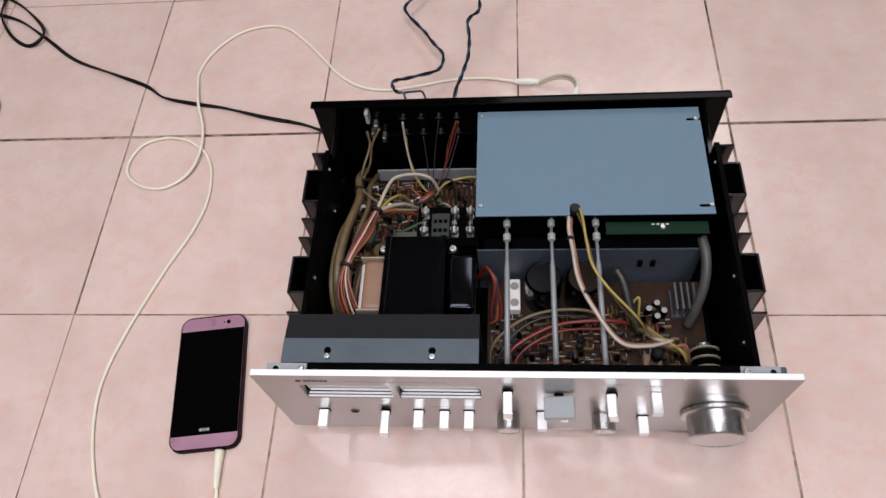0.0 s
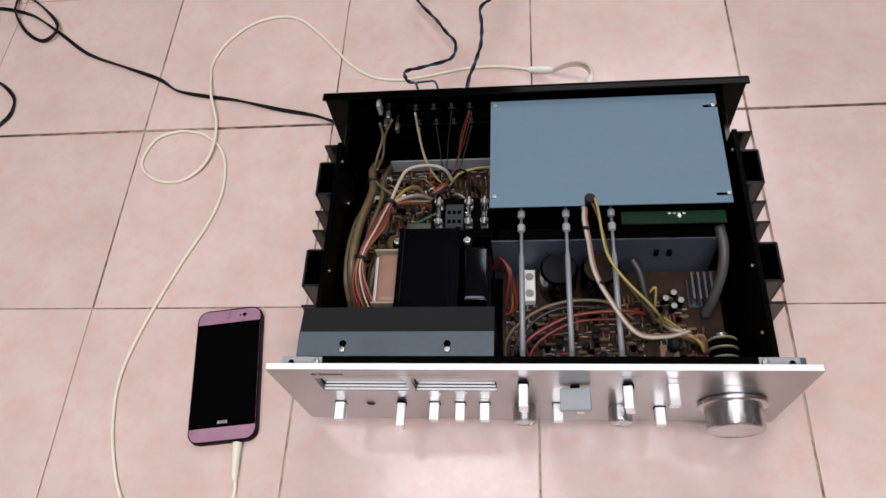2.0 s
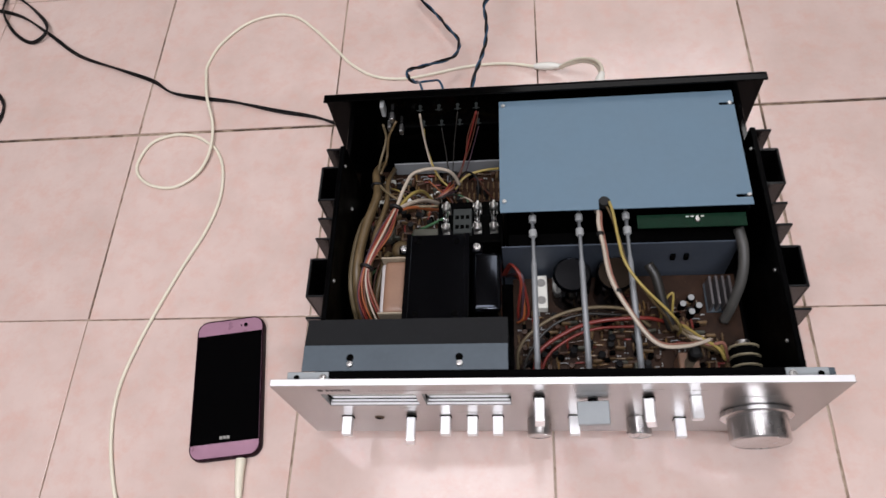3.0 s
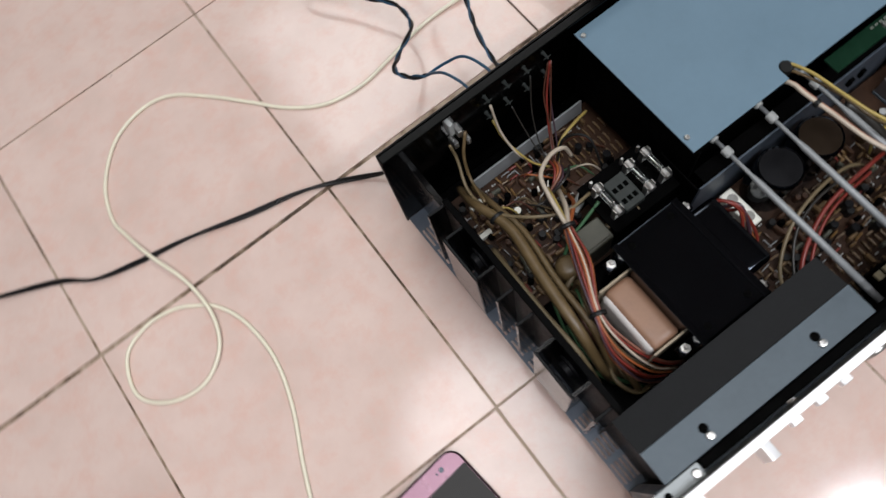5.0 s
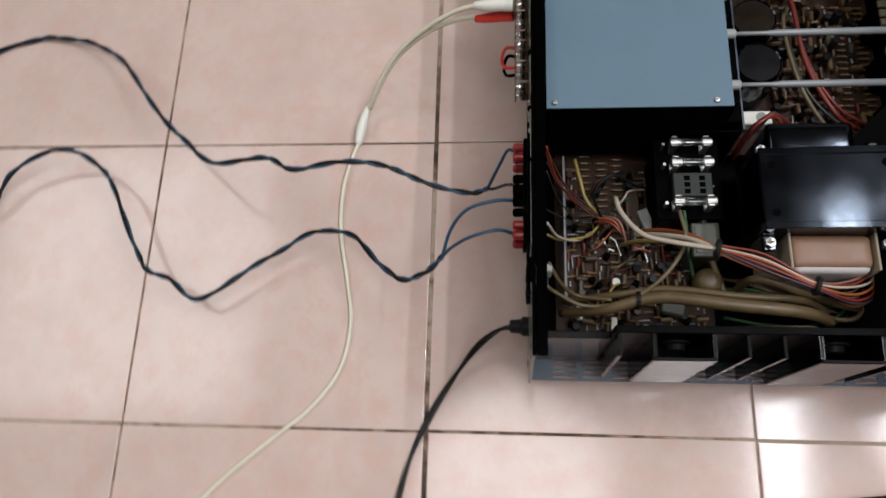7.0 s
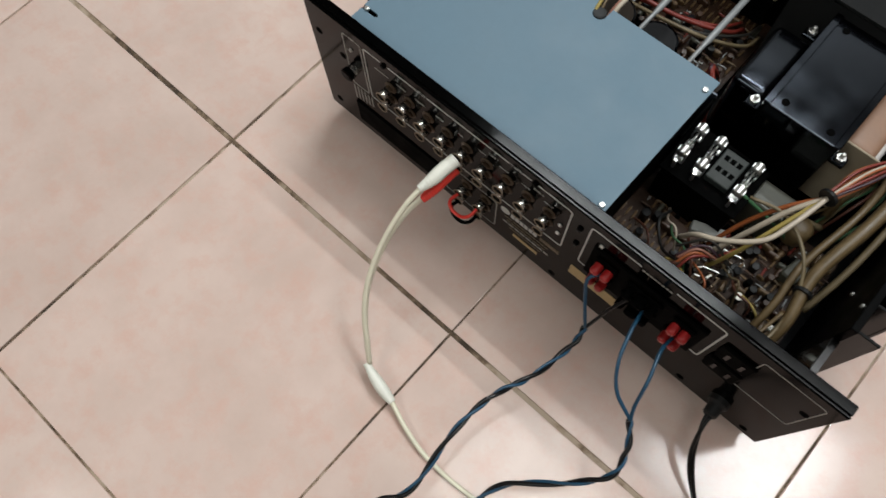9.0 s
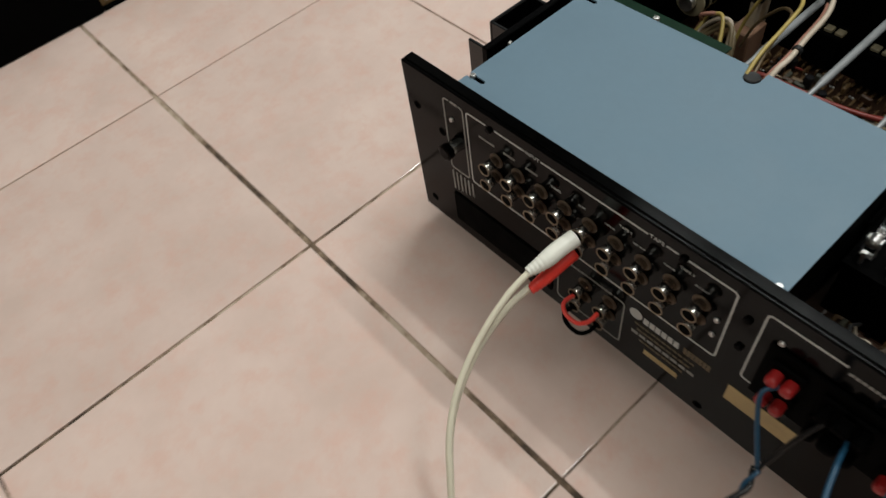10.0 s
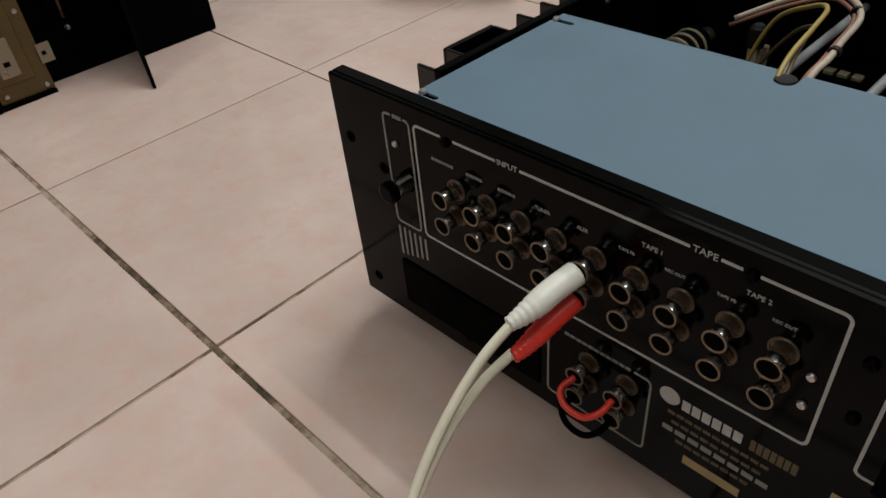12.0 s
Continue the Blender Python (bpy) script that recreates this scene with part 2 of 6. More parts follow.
TILE_A, TILE_B, TILE_C, TILE_D = (0.59, 0.448, 0.390), (0.645, 0.498, 0.440), (0.69, 0.548, 0.485), (0.635, 0.395, 0.325)
M = {
    "tile": tile_material(),
    "grout": grout_material(),
    "wall": simple("low_bounce_grey_wall", (0.26, 0.255, 0.245), 0.8, var=0.06, scale=3, bump=0.2),
    "black_steel": simple("black_painted_steel", (0.0007, 0.0007, 0.0008), 0.38, var=0.25, scale=40, bump=0.25, bump_scale=1500, spec=0.03),
    "rear_black": simple("rear_panel_gloss_black", (0.0007, 0.0007, 0.0007), 0.11, var=0.2, scale=30, spec=0.06, rough_var=0.03),
    "heat_black": simple("black_anodised_heat_sink", (0.0016, 0.0015, 0.0016), 0.18, var=0.3, scale=50, spec=0.4, rough_var=0.04),
    "gloss_black": simple("glossy_black_lacquer", (0.0005, 0.0005, 0.0007), 0.11, var=0.2, scale=55, spec=0.45, rough_var=0.04, bump=0.10, bump_scale=45),
    "matte_black": simple("matte_black_paper", (0.0007, 0.0007, 0.0007), 0.75, var=0.2, spec=0.03),
    "rubber": simple("black_rubber", (0.006, 0.006, 0.006), 0.5, var=0.2, spec=0.3),
    "satin_grey": simple("satin_grey_metal", (0.30, 0.325, 0.33), 0.5, metal=0.1, var=0.04),
    "fin_dull": simple("dull_pinkish_aluminium_fin", (0.115, 0.105, 0.105), 0.5, metal=0.2, var=0.15, scale=60),
    "zinc": simple("blue_grey_zinc_sheet", (0.117, 0.184, 0.238), 0.55, metal=0.0, spec=0.35, var=0.05, scale=22, bump=0.05, bump_scale=900),
    "zinc_dark": simple("blue_grey_chassis_steel", (0.075, 0.092, 0.118), 0.45, metal=0.3, var=0.15, scale=30),
    "bracket_grey": simple("grey_steel_bracket", (0.072, 0.092, 0.108), 0.48, metal=0.1, spec=0.35, var=0.12, scale=30),
    "felt": simple("dark_grey_felt_strip", (0.013, 0.0135, 0.014), 0.9, var=0.25, scale=90, bump=0.5, bump_scale=1600, spec=0.2),
    "alu_face": brushed("brushed_aluminium_panel", (0.41, 0.40, 0.39), 0.32),
    "alu_bright": simple("bright_lit_aluminium", (0.90, 0.90, 0.90), 0.5, metal=0.3, var=0.02, scale=60),
    "alu_plain": simple("plain_aluminium", (0.70, 0.71, 0.72), 0.35, metal=1.0, var=0.1, scale=80),
    "knob": brushed("turned_aluminium_knob", (0.54, 0.53, 0.52), 0.26, (60, 60, 1)),
    "button": simple("satin_aluminium_button", (0.86, 0.86, 0.86), 0.38, metal=0.6, var=0.04),
    "steel": simple("nickel_screw_steel", (0.58, 0.57, 0.55), 0.38, metal=1.0, var=0.15, scale=200),
    "gold_nickel": simple("polished_nickel_jack", (0.90, 0.88, 0.84), 0.22, metal=1.0, var=0.1, scale=250, rough_var=0.03),
    "jack_insert": simple("tarnished_copper_rim", (0.25, 0.185, 0.125), 0.38, metal=0.6, var=0.2, scale=300),
    "jack_flange": simple("dark_tarnished_copper", (0.13, 0.092, 0.062), 0.42, metal=0.6, var=0.25, scale=300),
    "meter_face": simple("pale_meter_face", (0.72, 0.71, 0.66), 0.35, var=0.05),
    "board": board_material(),
    "green_board": simple("green_solder_mask", (0.004, 0.020, 0.010), 0.45, var=0.25, scale=120, spec=0.08),
    "white_print": simple("white_screen_print", (0.46, 0.46, 0.44), 0.5, var=0.12, scale=200),
    "grey_print": simple("faint_grey_print", (0.26, 0.25, 0.23), 0.5, var=0.2, scale=200),
    "gold_print": simple("faded_gold_print", (0.095, 0.066, 0.030), 0.5, var=0.2, scale=200),
    "dark_print": simple("engraved_dark_print", (0.04, 0.036, 0.033), 0.5, var=0.1),
    "yellow_label": simple("yellowed_paper_label", (0.40, 0.29, 0.14), 0.6, var=0.15, scale=60),
    "white_plastic": simple("off_white_plastic", (0.78, 0.77, 0.69), 0.38, var=0.05, scale=80),
    "nylon": simple("milky_nylon", (0.34, 0.35, 0.34), 0.45, var=0.08),
    "red_plastic": simple("red_plastic", (0.75, 0.042, 0.028), 0.35, var=0.12, scale=90),
    "red_dark": simple("dark_red_terminal_plastic", (0.30, 0.012, 0.012), 0.35, var=0.15, scale=90),
    "aux_white": simple("yellowed_white_cable_jacket", (0.76, 0.71, 0.56), 0.42, var=0.06, scale=60),
    "cord_black": simple("black_rubber_cord", (0.004, 0.0036, 0.004), 0.34, var=0.15, spec=0.3),
    "blue_wire": simple("blue_pvc_wire", (0.008, 0.050, 0.098), 0.4, var=0.3),
    "w_beige": simple("beige_wire_sleeve", (0.144, 0.108, 0.058), 0.5, var=0.2, scale=90),
    "w_hose": simple("grey_beige_sleeving", (0.108, 0.072, 0.032), 0.45, var=0.25, scale=70),
    "w_grey": simple("grey_rubber_hose", (0.062, 0.060, 0.054), 0.5, var=0.15),
    "w_white": simple("cream_wire", (0.45, 0.38, 0.30), 0.45, var=0.12),
    "w_pink": simple("pink_wire", (0.26, 0.115, 0.080), 0.45, var=0.12),
    "w_red": simple("red_wire", (0.180, 0.024, 0.016), 0.45, var=0.15),
    "w_orange": simple("orange_wire", (0.30, 0.085, 0.026), 0.45, var=0.15),
    "w_yellow": simple("yellow_wire", (0.36, 0.27, 0.075), 0.45, var=0.15),
    "w_green": simple("green_wire", (0.040, 0.106, 0.047), 0.45, var=0.15),
    "w_purple": simple("purple_wire", (0.050, 0.026, 0.036), 0.45, var=0.15),
    "w_dark": simple("dark_wire_sleeve", (0.022, 0.020, 0.017), 0.45, var=0.15),
    "brown_tape": simple("brown_winding_tape", (0.24, 0.135, 0.085), 0.5, var=0.1, scale=60),
    "cream_card": simple("cream_bobbin_card", (0.34, 0.28, 0.20), 0.6, var=0.08),
    "white_paper": simple("white_insulating_paper", (0.50, 0.47, 0.45), 0.6, var=0.08),
    "cap_top": simple("dark_capacitor_top", (0.009, 0.009, 0.010), 0.45, var=0.2, scale=80, spec=0.07),
    "cap_brown": simple("brown_capacitor_top", (0.020, 0.013, 0.008), 0.45, var=0.2, scale=80, spec=0.08),
    "pot_cream": simple("aged_cream_phenolic", (0.22, 0.19, 0.12), 0.5, var=0.15, scale=120),
    "comp_tan": simple("tan_component_lacquer", (0.125, 0.076, 0.034), 0.4, var=0.25, scale=300),
    "comp_gold": simple("golden_brown_lacquer", (0.17, 0.095, 0.032), 0.35, var=0.25, scale=300),
    "comp_brown": simple("brown_component_lacquer", (0.056, 0.026, 0.013), 0.4, var=0.25, scale=300),
    "comp_grey": simple("grey_green_film_capacitor", (0.060, 0.060, 0.044), 0.45, var=0.15, scale=200),
    "box_green": simple("grey_green_cabinet_paint", (0.085, 0.096, 0.076), 0.5, var=0.1, scale=20),
    "w_brown": simple("brown_wire", (0.085, 0.030, 0.018), 0.45, var=0.15),
    "label_grey": simple("dull_grey_label", (0.030, 0.034, 0.032), 0.5, var=0.15, scale=120, spec=0.2),
    "shaft_grey": simple("dull_aluminium_shaft", (0.25, 0.26, 0.265), 0.5, metal=0.25, var=0.06, scale=80),
    "glass": None,
    "phone_pink": simple("rose_metal_phone_band", (0.37, 0.20, 0.27), 0.34, metal=0.2, var=0.06, scale=60),
    "phone_case": simple("dark_plum_phone_bumper", (0.011, 0.0012, 0.0048), 0.5, var=0.15, scale=60, spec=0.06),
    "screen": simple("black_phone_screen_glass", (0.001, 0.001, 0.0012), 0.06, var=0.1, spec=0.12, rough_var=0.03),
    "brass": simple("yellow_passivated_steel", (0.135, 0.095, 0.040), 0.42, metal=0.6, var=0.15, scale=30),
    "brass_pad": simple("pale_zinc_bracket", (0.30, 0.26, 0.19), 0.35, metal=0.6, var=0.1, scale=40),
}


def glass_material():
    m, t, p = nodes_of("clear_fuse_glass")
    p.inputs["Base Color"].default_value = (0.9, 0.92, 0.92, 1)
    p.inputs["Transmission Weight"].default_value = 1.0
    p.inputs["Roughness"].default_value = 0.25
    p.inputs["IOR"].default_value = 1.46
    return m


M["glass"] = glass_material()
# the reflection's cool blue cast is put into the lacquer's specular tint
M["gloss_black"].node_tree.nodes["Principled BSDF"].inputs["Specular Tint"].default_value = (0.72, 0.82, 1.0, 1)


# ---------------------------------------------------------------- mesh helpers
def adopt(ob, parent):
    ob.parent = parent
    if parent is not None and parent.type == "EMPTY":
        ob.matrix_parent_inverse = Matrix.Translation(-parent.location)


def part(name, bm, mat, parent=None, label="", smooth=False):
    me = bpy.data.meshes.new(name)
    bmesh.ops.recalc_face_normals(bm, faces=bm.faces)
    if smooth:
        for f in bm.faces:
            f.smooth = True
    bm.to_mesh(me)
    bm.free()
    me.materials.append(M[mat])
    ob = new(name, me)
    adopt(ob, parent)
    if label:
        tagged(ob, label)
    return ob


def thing(name, label, category, group="", at=(0, 0, 0)):
    ob = new(name)
    ob.location = at
    return tagged(ob, label, category, group)


def add_box(bm, x0, x1, y0, y1, z0, z1, bevel=0.0, seg=1, m=None):
    vs = [bm.verts.new((x, y, z)) for x in (x0, x1) for y in (y0, y1) for z in (z0, z1)]
    q = [(0, 1, 3, 2), (4, 6, 7, 5), (0, 4, 5, 1), (2, 3, 7, 6), (0, 2, 6, 4), (1, 5, 7, 3)]
    fs = [bm.faces.new([vs[i] for i in f]) for f in q]
    if bevel:
        es = list({e for f in fs for e in f.edges})
        r = bmesh.ops.bevel(bm, geom=es, offset=bevel, segments=seg, affect="EDGES", profile=0.6)
        vs = list({v for f in r["faces"] for v in f.verts} | {v for v in vs if v.is_valid})
    if m is not None:
        bmesh.ops.transform(bm, matrix=m, verts=[v for v in vs if v.is_valid])
    return vs


def box(*a, **k):
    bm = bmesh.new()
    add_box(bm, *a, **k)
    return bm


def turned(bm, profile, m, seg=20):
    """A solid of revolution about its own z axis: profile of (radius, height), set by the matrix m."""
    rings = []
    for r, h in profile:
        rings.append([bm.verts.new(m @ Vector((r * math.cos(2 * math.pi * i / seg), r * math.sin(2 * math.pi * i / seg), h))) for i in range(seg)])
    for a, b in zip(rings, rings[1:]):
        for i in range(seg):
            j = (i + 1) % seg
            bm.faces.new((a[i], a[j], b[j], b[i]))
    bm.faces.new(rings[0][::-1])
    bm.faces.new(rings[-1])


def lathe(profile, m, seg=20):
    bm = bmesh.new()
    turned(bm, profile, m, seg)
    return bm


UP = Matrix.Identity(4)
TO_FRONT = Matrix.Rotation(radians(90), 4, "X")      # own z axis towards -y
TO_REAR = Matrix.Rotation(radians(-90), 4, "X")      # own z axis towards +y
TO_RIGHT = Matrix.Rotation(radians(90), 4, "Y")


def at(x, y, z, turn=UP):
    return Matrix.Translation((x, y, z)) @ turn


def smooth_path(points, n=8):
    """A Catmull-Rom line through the points."""
    p = [Vector(q) for q in points]
    p = [2 * p[0] - p[1]] + p + [2 * p[-1] - p[-2]]
    out = []
    for i in range(1, len(p) - 2):
        a, b, c, d = p[i - 1:i + 3]
        for k in range(n):
            u = k / n
            out.append(0.5 * ((2 * b) + (c - a) * u + (2 * a - 5 * b + 4 * c - d) * u * u + (3 * b - a - 3 * c + d) * u ** 3))
    out.append(p[-2])
    return out


def frames_along(line):
    """Side and up vectors that turn as little as they can along the line."""
    side, got = None, []
    for i, q in enumerate(line):
        d = (line[min(i + 1, len(line) - 1)] - line[max(i - 1, 0)]).normalized()
        if side is None:
            side = d.cross(Vector((0, 0, 1)))
            if side.length < 1e-3:
                side = Vector((1, 0, 0))
        side = (side - d * side.dot(d)).normalized()
        got.append((side, d.cross(side).normalized()))
    return got


def sweep(bm, line, r, seg=7):
    if not callable(r):
        radius = r
        r = lambda u: radius
    rings = []
    last = len(line) - 1
    for i, (q, (s, u)) in enumerate(zip(line, frames_along(line))):
        k = r(i / last)
        rings.append([bm.verts.new(q + (s * math.cos(2 * math.pi * j / seg) + u * math.sin(2 * math.pi * j / seg)) * k) for j in range(seg)])
    for a, b in zip(rings, rings[1:]):
        for j in range(seg):
            bm.faces.new((a[j], a[(j + 1) % seg], b[(j + 1) % seg], b[j]))
    bm.faces.new(rings[0][::-1])
    bm.faces.new(rings[-1])


def cable(name, points, r, mat, parent, label="", n=8, seg=7):
    bm = bmesh.new()
    sweep(bm, smooth_path(points, n), r, seg)
    return part(name, bm, mat, parent, label, smooth=True)


def offset_line(line, radius, turns, phase):
    out, last = [], len(line) - 1
    for i, (q, (s, u)) in enumerate(zip(line, frames_along(line))):
        a = 2 * math.pi * turns * i / last + phase
        out.append(q + (s * math.cos(a) + u * math.sin(a)) * radius)
    return out


def lettering(name, words, size, m, mat, parent, label=""):
    cu = bpy.data.curves.new(name, "FONT")
    cu.body, cu.size, cu.align_x, cu.align_y, cu.extrude = words, size, "CENTER", "CENTER", 0.0001
    cu.resolution_u = 2
    tmp = bpy.data.objects.new(name, cu)
    me = bpy.data.meshes.new_from_object(tmp)
    bpy.data.objects.remove(tmp)
    me.materials.append(M[mat])
    ob = new(name, me)
    ob.matrix_basis = m
    adopt(ob, parent)
    if label:
        tagged(ob, label)
    return ob


def shared(name, mesh_ob, m, parent):
    """One more object on the mesh of mesh_ob."""
    ob = new(name, mesh_ob.data)
    adopt(ob, parent)
    ob.matrix_basis = m
    return ob


def screw(parent, x, y, z, turn=UP, r=0.003, mat="steel"):
    bm = lathe([(r, 0), (r, r * 0.35), (r * 0.8, r * 0.75), (r * 0.3, r * 0.8), (r * 0.25, r * 0.45)], UP, 12)
    add_box(bm, -r * 0.7, r * 0.7, -r * 0.12, r * 0.12, r * 0.55, r * 0.82)
    ob = part("screw", bm, mat, parent)
    ob.matrix_basis = at(x, y, z, turn @ Matrix.Rotation(0.6 + 40 * x, 4, "Z"))
    return ob


def pierced_plate(us, vs, hole, w0, w1, place):
    """One plate on the grid us x vs, without the cells for which hole(i, k) holds; place(u, v, w) gives the corner."""
    bm = bmesh.new()
    nu, nv = len(us) - 1, len(vs) - 1
    solid = lambda i, k: 0 <= i < nu and 0 <= k < nv and not hole(i, k)
    g = {(i, j, k): bm.verts.new(place(us[i], vs[k], (w0, w1)[j])) for i in range(nu + 1) for j in range(2) for k in range(nv + 1)}
    for i in range(nu):
        for k in range(nv):
            if not solid(i, k):
                continue
            for j in range(2):
                bm.faces.new([g[i, j, k], g[i + 1, j, k], g[i + 1, j, k + 1], g[i, j, k + 1]])
            for di, dk, a, b in ((-1, 0, (i, k), (i, k + 1)), (1, 0, (i + 1, k), (i + 1, k + 1)), (0, -1, (i, k), (i + 1, k)), (0, 1, (i, k + 1), (i + 1, k + 1))):
                if not solid(i + di, k + dk):
                    bm.faces.new([g[a[0], 0, a[1]], g[b[0], 0, b[1]], g[b[0], 1, b[1]], g[a[0], 1, a[1]]])
    loose = [v for v in bm.verts if not v.link_faces]
    bmesh.ops.delete(bm, geom=loose, context="VERTS")
    return bm


# ---------------------------------------------------------------- the room
S = 0.25                       # one floor tile
X0, X1, Y0, Y1, ZC = -1.5, 2.5, -1.75, 2.75, 2.7
floor = tagged(part("floor", box(X0 - 0.1, X1 + 0.1, Y0 - 0.1, Y1 + 0.1, -0.1, -0.0015), "grout"),
               "pink square ceramic floor tiles with dirty brown joints", "floor", kind="structure")
# unseen walls and ceiling close the room; dark grey keeps bounced light low
for nm, b in (("wall_north", (X0, X1, Y1, Y1 + 0.1)), ("wall_south", (X0, X1, Y0 - 0.1, Y0)),
              ("wall_west", (X0 - 0.1, X0, Y0 - 0.1, Y1 + 0.1)), ("wall_east", (X1, X1 + 0.1, Y0 - 0.1, Y1 + 0.1))):
    tagged(part(nm, box(*b, -0.0015, ZC), "wall"), "plain dark grey wall, unseen, closing the room", "wall", kind="structure")
tagged(part("ceiling", box(X0 - 0.1, X1 + 0.1, Y0 - 0.1, Y1 + 0.1, ZC, ZC + 0.1), "wall"), "plain dark grey ceiling, unseen, closing the room", "ceiling", kind="structure")

# ---------------------------------------------------------------- the amplifier
AX0, AX1 = 0.2765, 0.7115      # front panel
YF, YR = -0.1255, 0.171         # front face, rear face
MID = 0.4965
amp = thing("amplifier", "vintage silver-fronted stereo amplifier with its lid off, standing on the tiles", "amplifier", at=(0.494, 0.02, 0))


def mirror_x(a, b):
    return sorted((2 * MID - a, 2 * MID - b))


def chassis():
    base = part("base_plate", box(0.306, 0.687, -0.118, 0.168, 0.022, 0.0245), "black_steel", amp, "black steel base plate")
    for x in (0.325, 0.668):
        for y in (-0.09, 0.14):
            part("foot", lathe([(0.012, 0.0), (0.014, 0.004), (0.015, 0.022)], at(x, y, 0.0), 20), "rubber", amp, "black rubber foot")
    # slotted side ledges under the fins
    for side in (0, 1):
        xs = (0.289, 0.306) if not side else mirror_x(0.289, 0.306)
        groups = [(-0.106, -0.088), (-0.083, -0.067), (-0.060, -0.047), (-0.003, 0.010), (0.016, 0.031), (0.037, 0.051), (0.095, 0.108), (0.114, 0.130), (0.134, 0.152)]
        ys = [-0.118] + [v for g in groups for v in g] + [0.168]
        us = [xs[0] + (xs[1] - xs[0]) * i / 9 for i in range(10)]
        bm = pierced_plate(us, ys, lambda i, k: k % 2 == 1 and i % 2 == 1, 0.022, 0.0235, lambda u, v, w: (u, v, w))
        part("slotted_ledge", bm, "zinc_dark", amp, "slotted grey steel ledge")


def heat_sinks():
    for side in (0, 1):
        def xr(a, b):
            return (a, b) if not side else mirror_x(a, b)
        sink = part("heat_sink", box(*xr(0.3045, 0.3095), -0.112, 0.1195, 0.0246, 0.1345, bevel=0.0005), "black_steel", amp, "black finned heat sink")
        part("side_rail", box(*xr(0.3045, 0.3095), 0.1196, 0.1682, 0.0246, 0.114, bevel=0.0005), "heat_black", amp, "black steel side rail")
        for y in (0.117, 0.040, 0.019, -0.058):
            part("fin", box(*xr(0.2905, 0.3045), y - 0.0011, y + 0.0011, 0.030, 0.1325, bevel=0.0004), "heat_black", sink)
            part("worn_edge", box(*xr(0.2909, 0.3041), y - 0.0007, y + 0.0007, 0.1325, 0.1328), "felt", sink)
        for y0, y1 in ((0.059, 0.097), (-0.039, -0.001)):
            bm = bmesh.new()
            add_box(bm, *xr(0.2880, 0.2905), y0, y1, 0.030, 0.1325, bevel=0.0006)
            add_box(bm, *xr(0.2905, 0.3045), y0, y0 + 0.0022, 0.030, 0.1325)
            add_box(bm, *xr(0.2905, 0.3045), y1 - 0.0022, y1, 0.030, 0.1325)
            part("channel_fin", bm, "heat_black", sink)
            bm = bmesh.new()
            add_box(bm, *xr(0.2886, 0.2899), y0 + 0.0007, y1 - 0.0007, 0.1325, 0.1328)
            add_box(bm, *xr(0.2909, 0.3041), y0 + 0.0005, y0 + 0.0017, 0.1325, 0.1328)
            add_box(bm, *xr(0.2909, 0.3041), y1 - 0.0017, y1 - 0.0005, 0.1325, 0.1328)
            part("worn_edge", bm, "felt", sink)
            # power transistor inside the channel
            part("transistor", lathe([(0.0095, 0), (0.0095, 0.0015), (0.0065, 0.002), (0.006, 0.0055), (0.005, 0.006)],
                                     at(*((0.3045, (y0 + y1) / 2, 0.105) if not side else (2 * MID - 0.3045, (y0 + y1) / 2, 0.105)),
                                        TO_RIGHT if side else TO_RIGHT.inverted()), 16), "cap_top", sink, "dark power transistor can")
        for y, z in ((0.100, 0.128), (-0.02, 0.125), (0.075, 0.09), (-0.08, 0.12)):
            x = 0.3095 if not side else 2 * MID - 0.3095
            screw(sink, x, y, z, TO_RIGHT if not side else TO_RIGHT.inverted(), 0.0018)


